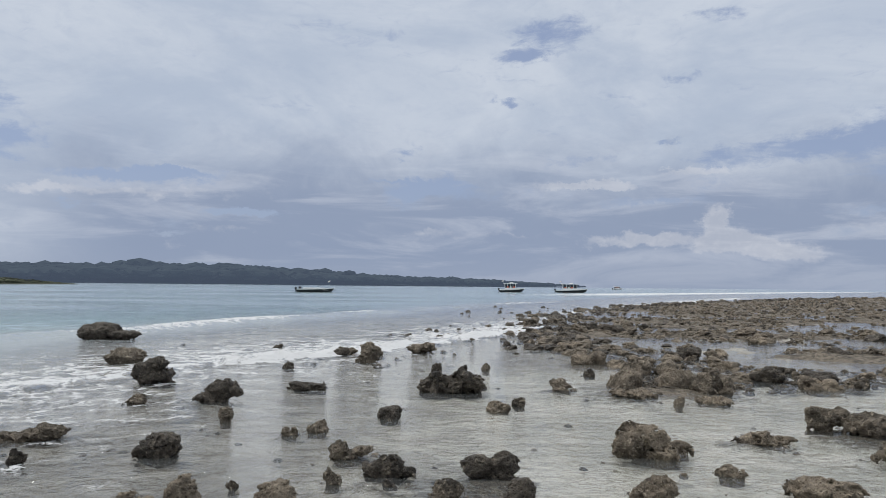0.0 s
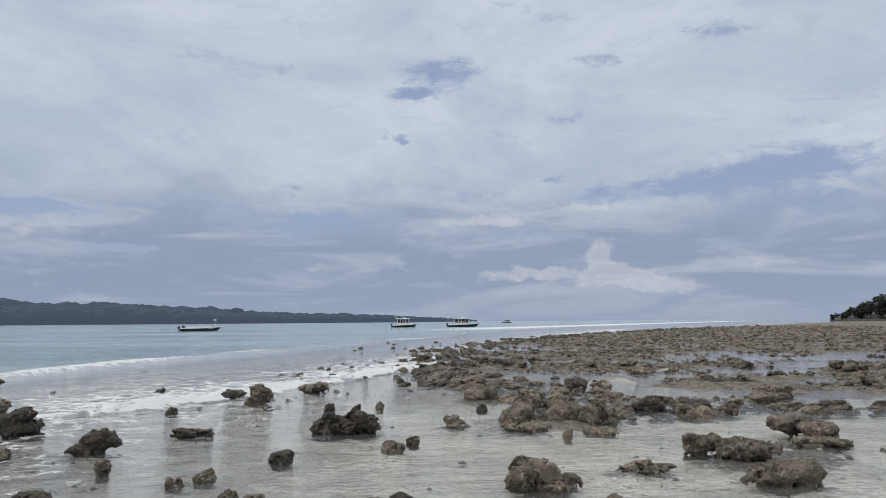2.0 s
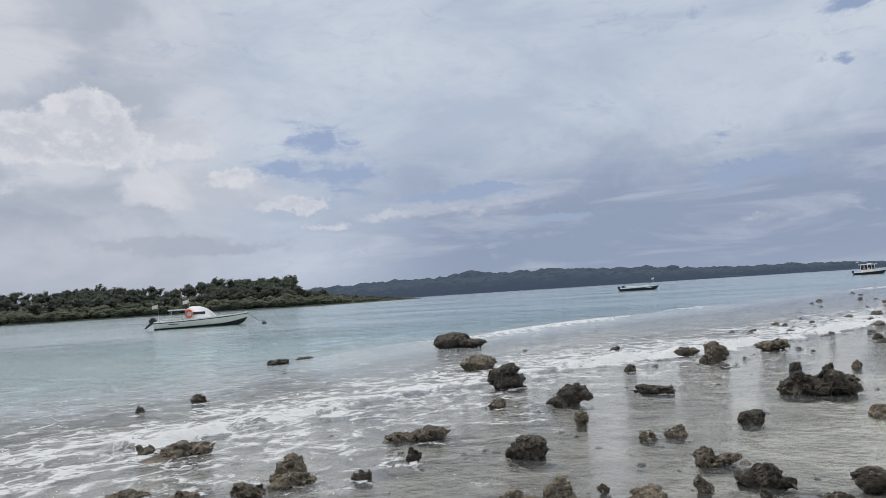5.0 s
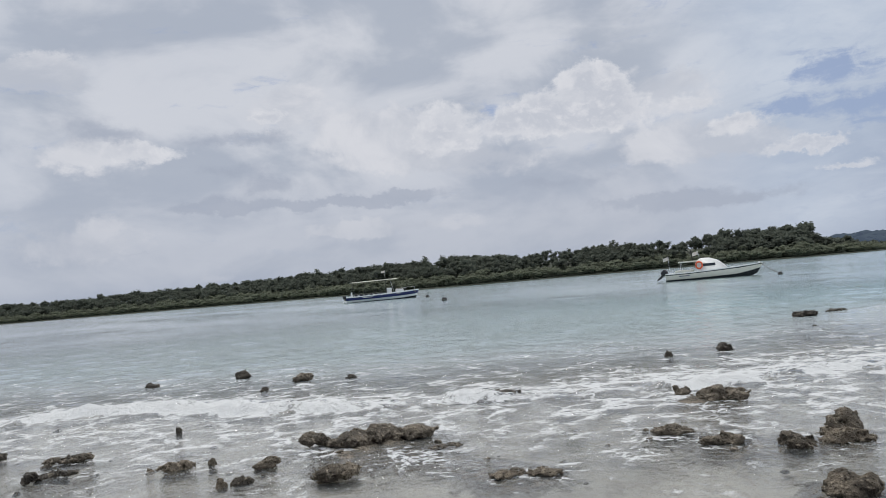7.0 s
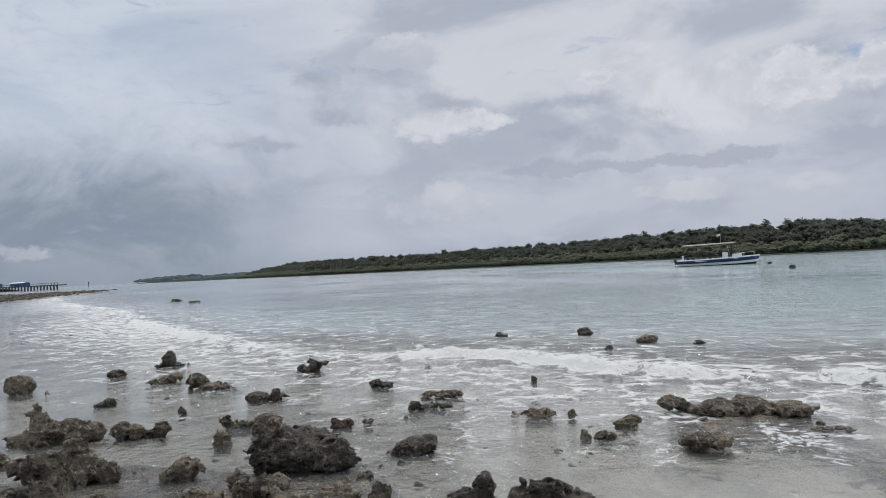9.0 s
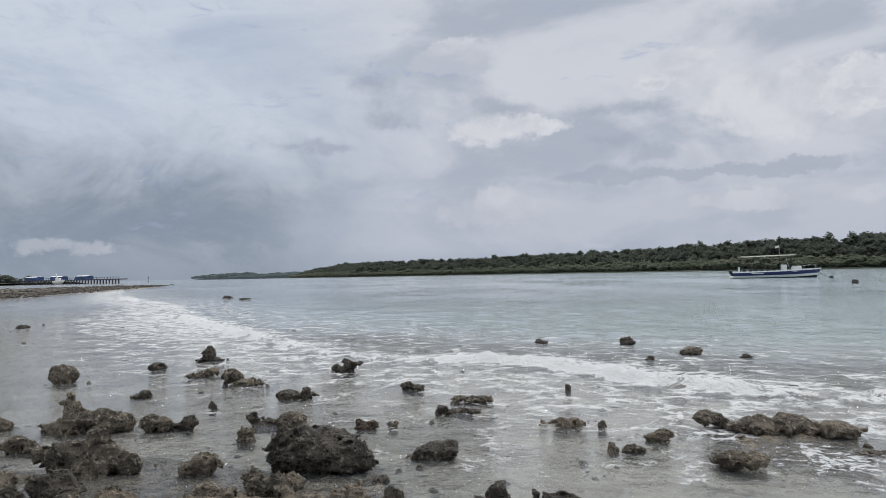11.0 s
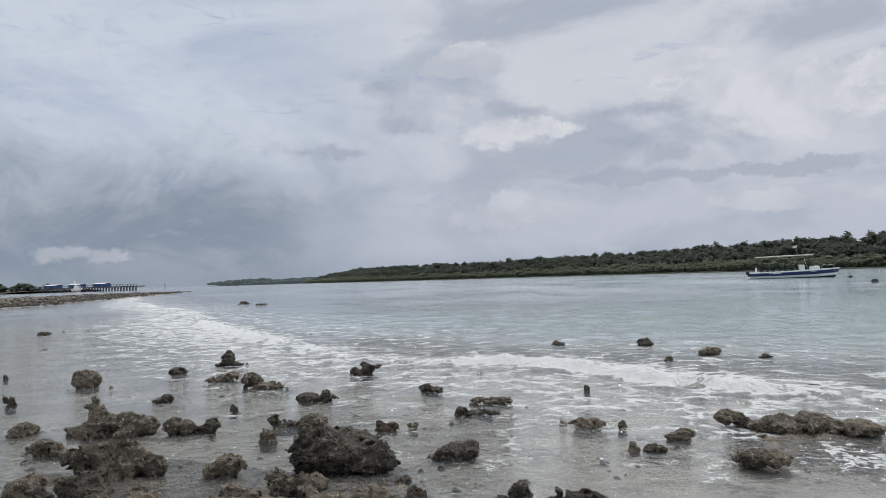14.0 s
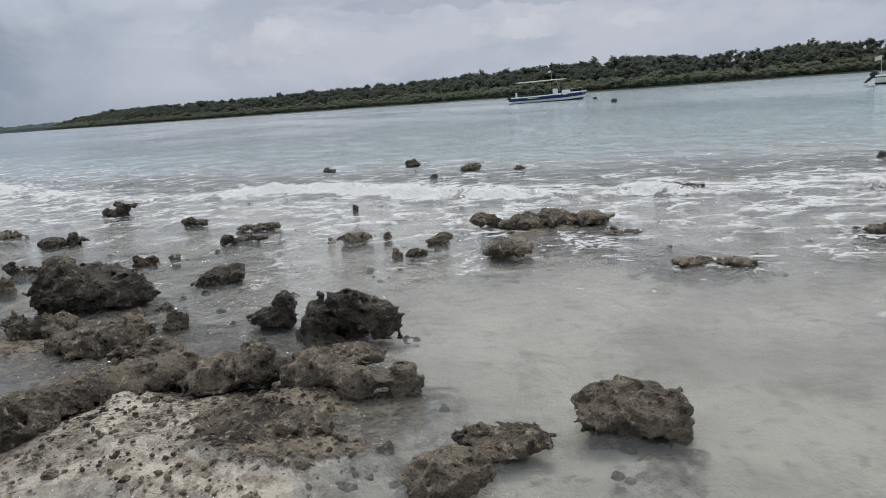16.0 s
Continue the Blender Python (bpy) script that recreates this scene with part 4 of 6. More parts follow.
rock("b", 4.34, 12.95, 0.74, 0.28, -20)
rock("b", 4.54, 11.34, 0.56, 0.33, -23)
rock("p", 2.84, 10.39, 0.67, 0.12, -17)
rock("p", 3.33, 15.54, 0.57, 0.26, -14)
rock("b", 5.73, 30.62, 1.14, 0.28, -11)
rock("d", 6.22, 27.51, 1.01, 0.28, -14)
rock("d", 6.59, 25.27, 1.11, 0.34, -16)
rock("b", -5.79, -3.59, 0.18, 0.16, -237)
rock("r", -5.46, -3.1, 0.29, 0.19, -240)
rock("b", -5.23, -2.69, 0.25, 0.17, -243)
rock("d", -5.02, -3.05, 0.26, 0.17, -238)
rock("r", -4.93, -2.65, 0.31, 0.13, -242)
rock("b", -5.12, -2.36, 0.28, 0.12, -246)
rock("p", -4.87, -2.23, 0.26, 0.08, -247)

crag("d", "large dark pitted coral boulder undercut at its foot", -6.87, -1.72, 100,
     [(-0.152, 0.263, 0.146, 0.388, 0.282, 0.192), (-0.387, 0.184, 0.197, 0.147, 0.11, 0.221), (0.088, 0.111, 0.116, 0.223, 0.165, 0.165), (0.234, 0.017, 0.052, 0.125, 0.093, 0.07), (0.222, -0.009, 0.159, 0.076, 0.057, 0.067)], fine=90000)
crag("b", "rounded brown coral boulder behind a larger one", -8.37, -2.48, 104,
     [(0.058, 0.071, 0.085, 0.152, 0.113, 0.116), (-0.056, 0.07, 0.047, 0.085, 0.064, 0.061)])
crag("b", "tan coral boulder with a raised knob standing in shallow water", -8.49, -4.56, 118,
     [(-0.065, 0.292, 0.032, 0.431, 0.314, 0.089), (-0.18, 0.185, 0.241, 0.116, 0.087, 0.166), (0.006, 0.126, 0.142, 0.218, 0.161, 0.092), (0.24, -0.032, 0.072, 0.201, 0.149, 0.105)], fine=90000)
crag("b", "brown knobbly coral rock standing in shallow water", -8.49, -3.87, 114,
     [(-0.065, 0.106, 0.08, 0.118, 0.088, 0.106), (0.066, 0.027, 0.07, 0.104, 0.078, 0.085)])
crag("d", "dark wedge-shaped coral rock in shallow water", -8.57, -3.62, 112,
     [(0.048, 0.031, 0.072, 0.091, 0.068, 0.085), (-0.047, 0.094, 0.022, 0.118, 0.088, 0.044)])
crag("b", "peaked brown coral boulder with broken shoulders", -6.89, -3.71, 118,
     [(0.024, 0.069, 0.21, 0.139, 0.104, 0.163), (0.011, 0.14, 0.067, 0.249, 0.183, 0.132), (-0.169, 0.205, 0.133, 0.175, 0.13, 0.12), (-0.294, 0.249, 0.168, 0.121, 0.09, 0.07), (0.272, -0.085, 0.054, 0.131, 0.097, 0.116), (0.157, -0.018, 0.119, 0.127, 0.094, 0.117)], fine=90000)
crag("b", "brown pitted coral rock beside the ledge", -6.83, -2.75, 110,
     [(0.01, 0.074, 0.08, 0.13, 0.097, 0.09), (-0.104, 0.105, 0.039, 0.101, 0.075, 0.054), (0.096, -0.005, 0.081, 0.059, 0.045, 0.06)])
crag("b", "brown craggy coral rock in shallow water", -7.66, -4.81, 122,
     [(-0.021, 0.098, 0.067, 0.139, 0.104, 0.081), (0.101, -0.022, 0.041, 0.087, 0.065, 0.069), (-0.08, 0.112, 0.026, 0.089, 0.066, 0.05)])
crag("b", "smooth domed brown coral boulder in the shallows", -12.10, -6.97, 120,
     [(0.032, 0.11, 0.107, 0.224, 0.167, 0.163), (-0.03, 0.097, 0.185, 0.122, 0.091, 0.092)], gnaw=0.6)
crag("d", "dark cone-shaped coral rock in the surf", -14.57, -5.56, 110,
     [(0.002, 0.089, 0.14, 0.149, 0.111, 0.15), (0.0, 0.171, 0.014, 0.289, 0.214, 0.066)])
crag("b", "brown coral rock with a trailing low end", -11.59, -3.92, 107,
     [(-0.201, 0.199, 0.119, 0.179, 0.133, 0.125), (0.025, 0.084, 0.028, 0.159, 0.118, 0.06), (0.177, -0.018, 0.008, 0.105, 0.078, 0.024)])
crag("b", "flat brown coral slab in the shallows", -12.47, -4.85, 110,
     [(0.13, 0.012, 0.089, 0.135, 0.101, 0.087), (-0.13, 0.198, 0.029, 0.216, 0.16, 0.034)])
crag("d", "dark blocky coral rock awash in shallow water", -7.28, -1.00, 93,
     [(0.118, 0.079, 0.059, 0.158, 0.117, 0.084), (-0.015, 0.044, 0.038, 0.071, 0.053, 0.051), (-0.099, 0.049, 0.01, 0.061, 0.045, 0.024)])
crag("d", "dark small coral rock in shallow water", -8.79, -2.84, 106,
     [(-0.088, 0.084, 0.057, 0.084, 0.063, 0.072), (0.089, 0.02, 0.014, 0.09, 0.067, 0.037)])
crag("d", "dark ragged low coral rock in shallow water", -10.32, -2.78, 103,
     [(-0.192, 0.159, 0.044, 0.154, 0.115, 0.068), (0.01, 0.088, 0.029, 0.153, 0.114, 0.043), (0.046, 0.021, 0.096, 0.061, 0.045, 0.046), (0.139, -0.012, 0.059, 0.061, 0.045, 0.038)])
crag("d", "dark flat coral rock awash", -9.15, -0.84, 91,
     [(0.081, 0.115, 0.021, 0.21, 0.156, 0.027), (-0.078, 0.064, 0.065, 0.091, 0.068, 0.045)])
crag("b", "low broken brown coral slab awash", -9.91, -0.56, 89,
     [(-0.104, 0.121, 0.022, 0.186, 0.138, 0.036), (0.105, 0.066, 0.021, 0.128, 0.095, 0.032)])
crag("p", "pale brown coral rock in shallow water", -7.81, 1.09, 75,
     [(0.045, 0.062, 0.045, 0.091, 0.068, 0.062), (-0.042, 0.04, 0.026, 0.079, 0.059, 0.044)])
crag("d", "dark coral rocks piled in the surf", -12.72, -2.57, 99,
     [(-0.034, 0.108, 0.116, 0.161, 0.12, 0.094), (0.186, 0.02, 0.145, 0.132, 0.098, 0.046), (-0.145, 0.126, 0.063, 0.133, 0.099, 0.056)])
crag("b", "brown coral rock at the edge of the surf", -14.39, 3.40, 73,
     [(0.072, 0.107, 0.072, 0.167, 0.125, 0.089), (-0.068, 0.059, 0.034, 0.111, 0.083, 0.066)])
crag("d", "large dark coral boulder with hollowed face on the ledge", -5.27, -0.10, 84,
     [(-0.162, 0.147, 0.139, 0.134, 0.099, 0.152), (0.024, 0.089, 0.162, 0.152, 0.113, 0.134), (0.184, 0.012, 0.101, 0.13, 0.097, 0.111), (0.004, 0.174, 0.001, 0.299, 0.216, 0.024)], fine=100000)
crag("d", "dark round coral head beside a large boulder", -5.71, -0.51, 90,
     [(0.05, 0.06, 0.15, 0.08, 0.07, 0.10), (-0.059, 0.116, 0.059, 0.15, 0.11, 0.07), (0.03, 0.05, 0.053, 0.11, 0.08, 0.07)], fine=50000, gnaw=0.8)
crag("b", "brown coral boulder riddled with holes in clear water", -3.55, 0.80, 61,
     [(0.0, 0.20, 0.02, 0.24, 0.18, 0.12), (-0.089, 0.135, 0.035, 0.144, 0.106, 0.065), (0.063, 0.065, 0.047, 0.131, 0.097, 0.072), (-0.037, 0.3, 0.066, 0.088, 0.066, 0.055), (0.069, 0.278, 0.074, 0.072, 0.054, 0.045), (-0.184, 0.195, 0.075, 0.065, 0.049, 0.051), (0.177, 0.047, 0.087, 0.048, 0.036, 0.09)], fine=120000, gnaw=0.75)
crag("b", "broken brown coral ledge along the water", -4.47, -0.35, 87,
     [(0.469, 0.397, 0.071, 0.119, 0.088, 0.073), (0.227, 0.265, 0.1, 0.156, 0.115, 0.078), (-0.012, 0.116, 0.107, 0.179, 0.132, 0.119), (0.181, -0.035, 0.073, 0.123, 0.091, 0.095), (0.403, -0.076, 0.065, 0.083, 0.062, 0.086), (-0.304, 0.258, 0.114, 0.18, 0.133, 0.111), (-0.259, 0.269, 0.188, 0.066, 0.05, 0.061), (-0.554, 0.355, 0.07, 0.186, 0.137, 0.085)], fine=170000, foot=False, name="coral_ledge")
crag("b", "dark craggy coral ridge beside the gravel patch", -4.97, -1.48, 104,
     [(0.458, -0.117, 0.077, 0.144, 0.107, 0.072), (0.274, -0.048, 0.062, 0.227, 0.166, 0.101), (0.077, -0.018, 0.035, 0.203, 0.148, 0.081), (-0.104, -0.091, 0.06, 0.199, 0.146, 0.079), (-0.251, -0.194, 0.057, 0.188, 0.138, 0.101), (-0.345, -0.39, 0.074, 0.135, 0.1, 0.116), (0.238, -0.123, 0.008, 0.128, 0.094, 0.033), (-0.233, 0.331, 0.033, 0.148, 0.11, 0.047)], fine=170000, foot=False, name="coral_ledge")
crag("b", "low worn coral dome beside the gravel patch", -3.98, -0.62, 92,
     [(0.028, 0.153, 0.028, 0.278, 0.2, 0.07), (0.168, 0.102, 0.034, 0.152, 0.112, 0.065), (-0.159, 0.341, 0.024, 0.163, 0.119, 0.038)], fine=90000, gnaw=0.8, foot=False, name="coral_ledge")
crag("b", "low worn coral hump just breaking the water", -3.61, 0.22, 74,
     [(0.084, 0.099, 0.026, 0.183, 0.133, 0.046), (-0.074, 0.152, 0.028, 0.071, 0.053, 0.033)], fine=90000, gnaw=0.8, foot=False, name="coral_ledge")
crag("b", "low brown coral ledge awash in the shallows", -3.42, -0.09, 80,
     [(0.117, 0.07, 0.055, 0.154, 0.113, 0.086), (0.012, 0.04, 0.039, 0.106, 0.078, 0.044), (-0.111, 0.191, 0.014, 0.103, 0.076, 0.044)], fine=110000, gnaw=0.8, foot=False, name="coral_ledge")
crag("b", "low pitted reef ledge standing out of the shallows", -7.90, 2.24, 68,
     [(-0.61, 0.248, 0.093, 0.158, 0.117, 0.071), (-0.084, 0.212, 0.049, 0.325, 0.238, 0.087), (0.455, 0.211, 0.065, 0.229, 0.169, 0.093), (0.517, 0.862, 0.061, 0.17, 0.126, 0.041), (-0.353, 0.231, 0.035, 0.242, 0.178, 0.052), (0.129, 0.44, 0.073, 0.248, 0.183, 0.068)], fine=100000, foot=False, name="coral_ledge")
crag("p", "flat pale reef slab awash beside the ledge", -6.76, 1.43, 71,
     [(0.034, 0.132, 0.078, 0.235, 0.173, 0.058), (-0.134, 0.713, 0.051, 0.118, 0.087, 0.034), (0.169, 0.537, 0.063, 0.208, 0.154, 0.035), (-0.042, 0.109, 0.027, 0.166, 0.123, 0.028)], fine=90000, foot=False, name="coral_ledge")
crag("b", "small low coral ledge awash", -6.50, 2.45, 61,
     [(-0.104, 0.752, 0.031, 0.199, 0.147, 0.016), (0.091, 0.053, 0.055, 0.1, 0.074, 0.037), (0.009, 0.335, 0.059, 0.104, 0.077, 0.027)], foot=False, name="coral_ledge")
crag("p", "flat pale coral slab just above the water", -5.73, 2.70, 55,
     [(-0.011, 0.141, 0.01, 0.242, 0.177, 0.013), (-0.202, 0.048, 0.021, 0.101, 0.075, 0.038), (0.18, 0.082, 0.022, 0.12, 0.089, 0.031), (0.028, 0.04, 0.096, 0.064, 0.048, 0.026)], foot=False, name="coral_ledge")
crag("d", "dark flat coral slab in the outer shallows", -9.37, 4.53, 58,
     [(-0.198, 0.248, 0.04, 0.347, 0.255, 0.031), (0.193, 0.095, 0.047, 0.233, 0.172, 0.04)])
crag("p", "pale tan eroded coral boulder with two peaks", 1.81, 6.60, -19,
     [(-0.118, 0.085, 0.165, 0.209, 0.155, 0.151), (0.069, 0.085, 0.162, 0.105, 0.078, 0.166), (-0.211, 0.025, 0.101, 0.162, 0.12, 0.103), (-0.014, 0.21, 0.033, 0.368, 0.268, 0.06), (0.277, 0.17, 0.084, 0.13, 0.097, 0.076)], fine=90000)
crag("d", "dark mossy coral boulder in clear shallow water", 0.21, 5.85, -6,
     [(-0.096, 0.079, 0.084, 0.15, 0.111, 0.099), (0.094, 0.096, 0.095, 0.145, 0.108, 0.121)])
crag("d", "black lumpy coral boulder in clear shallow water", -0.61, 5.90, 1,
     [(-0.154, 0.075, 0.075, 0.12, 0.089, 0.095), (0.018, 0.065, 0.086, 0.11, 0.082, 0.101), (0.132, 0.05, 0.033, 0.09, 0.067, 0.054)], fine=90000)
crag("b", "brown coral rock with a paler shoulder", -1.01, 6.52, 5,
     [(-0.1, 0.067, 0.079, 0.099, 0.074, 0.1), (0.098, 0.071, 0.064, 0.132, 0.098, 0.064)])
crag("d", "dark squat coral boulder standing in shallow water", -2.75, 6.58, 19,
     [(0.01, 0.099, 0.096, 0.175, 0.13, 0.134), (-0.125, 0.118, 0.04, 0.129, 0.096, 0.069), (0.106, 0.004, 0.125, 0.069, 0.052, 0.082)], fine=90000)
crag("d", "dark leaning coral boulder in the shallows", -3.00, 9.67, 15,
     [(-0.0, 0.135, 0.177, 0.23, 0.171, 0.181), (-0.174, 0.157, 0.05, 0.198, 0.147, 0.08), (0.162, 0.029, 0.164, 0.114, 0.085, 0.098)])
crag("d", "dark stepped coral boulder at the edge of the surf", -4.57, 11.43, 20,
     [(0.013, 0.195, 0.119, 0.339, 0.25, 0.157), (0.091, 0.074, 0.328, 0.177, 0.132, 0.128), (-0.124, 0.143, 0.21, 0.178, 0.133, 0.139)])
crag("b", "brown coral boulder washed by the surf", -6.22, 14.29, 22,
     [(0.083, 0.186, 0.124, 0.363, 0.269, 0.187), (-0.09, 0.148, 0.077, 0.2, 0.149, 0.125)])
crag("d", "black jagged coral mound in the shallows", 0.20, 10.57, -3,
     [(-0.097, 0.301, 0.1, 0.529, 0.387, 0.15), (-0.325, 0.043, 0.238, 0.12, 0.09, 0.091), (0.313, 0.101, 0.132, 0.121, 0.091, 0.122), (0.1, 0.102, 0.231, 0.156, 0.116, 0.121)], fine=100000)
crag("d", "black craggy coral reef head in the surf", -9.03, 20.16, 23,
     [(-0.114, 0.369, 0.23, 0.569, 0.421, 0.266), (0.467, 0.126, 0.139, 0.458, 0.339, 0.139), (-0.368, 0.323, 0.142, 0.355, 0.264, 0.159)])
crag("b", "brown square coral boulder in the shallows", -1.36, 14.66, 4,
     [(0.049, 0.149, 0.205, 0.25, 0.186, 0.215), (-0.054, 0.114, 0.116, 0.19, 0.142, 0.131)])
crag("b", "brown coral rock with an overhanging arm", 4.18, 7.79, -30,
     [(-0.036, 0.075, 0.116, 0.163, 0.122, 0.149), (0.147, 0.175, 0.182, 0.15, 0.112, 0.066), (-0.102, -0.001, 0.23, 0.103, 0.077, 0.058)])
crag("b", "broad brown coral rock at the reef edge", 4.65, 7.49, -34,
     [(-0.099, 0.135, 0.101, 0.344, 0.253, 0.129), (0.104, 0.22, 0.097, 0.257, 0.19, 0.118)])
crag("p", "low pale coral rock with a dark head", 3.05, 7.13, -26,
     [(-0.163, -0.029, 0.117, 0.084, 0.063, 0.085), (0.111, 0.226, 0.024, 0.295, 0.217, 0.044), (0.057, 0.098, 0.096, 0.119, 0.088, 0.051)])
crag("p", "pale peaked coral rock in clear water", 1.34, 5.18, -19,
     [(0.062, 0.115, 0.083, 0.16, 0.119, 0.112), (-0.061, 0.047, 0.031, 0.112, 0.083, 0.053)])
crag("d", "dark coral rock in clear shallow water", 0.32, 5.19, -8,
     [(0.035, 0.074, 0.079, 0.117, 0.087, 0.1), (-0.036, 0.043, 0.035, 0.081, 0.06, 0.053)])
crag("b", "brown coral rock in clear shallow water", -0.22, 5.25, -2,
     [(0.035, 0.076, 0.07, 0.126, 0.094, 0.08), (-0.037, 0.036, 0.047, 0.063, 0.047, 0.054)])
crag("b", "flat brown coral slabs lying side by side in water", -4.25, 7.26, 27,
     [(-0.14, 0.239, 0.025, 0.29, 0.213, 0.066), (0.134, 0.044, 0.075, 0.189, 0.14, 0.099)])
crag("p", "pale coral rock in clear shallow water", -1.39, 5.15, 10,
     [(-0.051, 0.105, 0.07, 0.162, 0.12, 0.097), (0.047, 0.044, 0.033, 0.089, 0.067, 0.052)])
crag("p", "flat pale coral slab in clear shallow water", 2.70, 5.18, -31,
     [(-0.065, 0.101, 0.066, 0.236, 0.174, 0.084), (0.068, 0.13, 0.061, 0.155, 0.115, 0.068)])
crag("b", "small upright brown coral stump in water", -2.60, 8.28, 14,
     [(-0.002, 0.055, 0.081, 0.092, 0.068, 0.099)])
crag("d", "dark flat coral rock in the shallows", -2.06, 10.84, 8,
     [(0.063, 0.185, 0.041, 0.325, 0.24, 0.064), (-0.066, 0.103, 0.08, 0.161, 0.12, 0.061)])
crag("b", "brown flat coral boulder in the shallows", -0.18, 16.82, -1,
     [(-0.089, 0.235, 0.098, 0.41, 0.304, 0.106), (0.085, 0.121, 0.163, 0.19, 0.142, 0.095)])
crag("b", "brown knobbly coral rock in clear shallow water", 4.21, 6.28, -36,
     [(-0.038, 0.154, 0.122, 0.296, 0.218, 0.112), (0.223, 0.199, 0.103, 0.165, 0.123, 0.146), (-0.172, 0.035, 0.055, 0.195, 0.144, 0.074)])
crag("b", "ragged brown coral rocks at the reef edge", 5.89, 8.01, -38,
     [(-0.271, 1.157, 0.148, 0.333, 0.246, 0.145), (0.055, 0.86, 0.131, 0.27, 0.2, 0.143), (0.278, 0.292, 0.063, 0.257, 0.19, 0.072), (-0.054, 0.12, 0.078, 0.253, 0.187, 0.062)])

# ---- the bed and the water ----
gx, gy, gr, gf = sheet(1.032, 1.022, 0.6)
gz, g_sea, g_rocky, g_gravel, g_dry = plan_at(gx, gy)
# worn coral skirts under the rocks, just below the water
skirt = np.zeros_like(gx)
for x, y, w, h, gap, tone, lot in FEET:
    if w > 0.2:
        near_by = np.abs(gx - x) + np.abs(gy - y) < 4 * w
        d = np.hypot(gx[near_by] - x, gy[near_by] - y)
        skirt[near_by] = np.maximum(skirt[near_by], np.exp(-(d / (w * (0.55 + 0.5 * lot))) ** 2))
patchy = np.clip(0.55 + 1.1 * fbm(np.stack([gx, gy, gx * 0], 1) * 1.9, 4, 15), 0, 1)
skirt = skirt * patchy
gz = np.maximum(gz, np.minimum(gz + 0.085 * skirt, np.maximum(gz, -0.004)))
g_rocky = np.clip(g_rocky + 0.6 * skirt, 0, 1)
me = mesh_from("ground", np.stack([gx, gy, gz], 1), gf)
float_layer(me, "rocky", g_rocky)
float_layer(me, "gravel", g_gravel)
float_layer(me, "stony", (1 - step(gx, -2.5, 1.5) * (1 - step(gy, 12, 16))) * (1 - 0.3 * np.clip(spots(gx, gy, SAND), 0, 1)))
me.materials.append(BED)
tagged(new("ground", me), "pale sand and brown reef bed under clear shallow water", "ground", kind="structure")

gx, gy, gr, gf = sheet(1.035, 1.0105, 0.42)
_, g_sea, _, _, g_dry = plan_at(gx, gy)
gp = np.stack([gx, gy, np.zeros_like(gx)], 1)


def along_noise(run, scale, seed):
    return smooth_noise(np.stack([run * scale, run * 0, run * 0], 1), seed)


wave_gap, wave_run = line_gap(gx, gy, WAVE)
near = 1 - 0.75 * step(gr, 90, 260)
wg = -wave_gap + 0.40 * along_noise(wave_run, 0.45, 33) + 0.16 * along_noise(wave_run, 1.7, 34) + 0.07 * smooth_noise(gp * 4.0, 36)      # positive out at sea
surge = 0.30 + 0.70 * step(along_noise(wave_run, 0.23, 35) + 0.6 * along_noise(wave_run, 0.9, 37), -0.55, 0.35)
wide = 2.0 + 3.0 * step(gx, -11.5, -7.0)                   # how far the spent foam reaches back from the crest
behind = np.maximum(wg, 0)
foam = np.where(wg < 0, np.exp(-(wg / 0.20) ** 2), 0.60 * np.exp(-(wg / 0.38) ** 2) + 0.36 * np.exp(-(wg / 1.0) ** 2)) * (0.12 + 0.76 * surge)
foam = np.maximum(foam, step(wg, -0.25, 0.1) * (0.37 + 0.18 * surge) * np.exp(-(behind / wide) ** 1.6))
ahead = 0.32 * step(wg, -7.5, -0.8) * (0.55 + 0.45 * step(-gx, -4, 8) + 0.35 * step(-gx, 14, 24))
foam = np.maximum(foam, np.where(wg < 0.3, ahead, 0.27 * np.exp(-(behind / 7.0) ** 2)))
outer_gap, outer_run = line_gap(gx, gy, OUTER_WAVE)
og = -outer_gap + 0.5 * along_noise(outer_run, 0.3, 43)
outer = np.where(og < 0, np.exp(-(og / 0.5) ** 2), np.exp(-(og / 1.6) ** 2)) * step(outer_run, 25, 60) * (0.25 + 0.75 * step(along_noise(outer_run, 0.16, 44), -0.2, 0.4))
foam = np.maximum(foam, 0.55 * outer)
west = step(-gx, 19, 32)
foam = np.maximum(foam, west * 0.28 * np.exp(-((wg - 1.5) / 5.0) ** 2))
foam = np.clip(foam * near, 0, 1) * (1 - 0.95 * g_dry)
foam = np.maximum(foam, 0.75 * np.exp(-((gx - 190) / 26) ** 2 - ((gy - 604) / 14) ** 2))
foam = np.maximum(foam, 0.55 * np.exp(-((g_sea - 12) / 14) ** 2) * step(gr, 90, 180) * step(gx, -5, 30))
lip = np.where(wg < 0.12, np.exp(-((wg - 0.12) / 0.17) ** 2), np.exp(-((wg - 0.12) / 0.60) ** 2)) * surge
swash = np.where(og < 0, np.exp(-(og / 0.4) ** 2), np.exp(-(og / 1.4) ** 2)) * step(outer_run, 25, 60)
torn = np.maximum(0.2, 1 + 0.35 * smooth_noise(gp * 2.6, 53) + 0.65 * smooth_noise(gp * 6.5, 54))
wz = (0.115 * lip * torn + 0.16 * swash) * near * (1 - g_dry) + 0.010 * fbm(gp * 1.3, 3, 51) * step(g_sea, -12, 2) * (1 - step(gr, 60, 140))
wz = wz + 0.022 * step(foam, 0.3, 0.8) * fbm(gp * 5.0, 3, 52) * (1 - step(gr, 30, 60))
me = mesh_from("water", np.stack([gx, gy, wz], 1), gf)
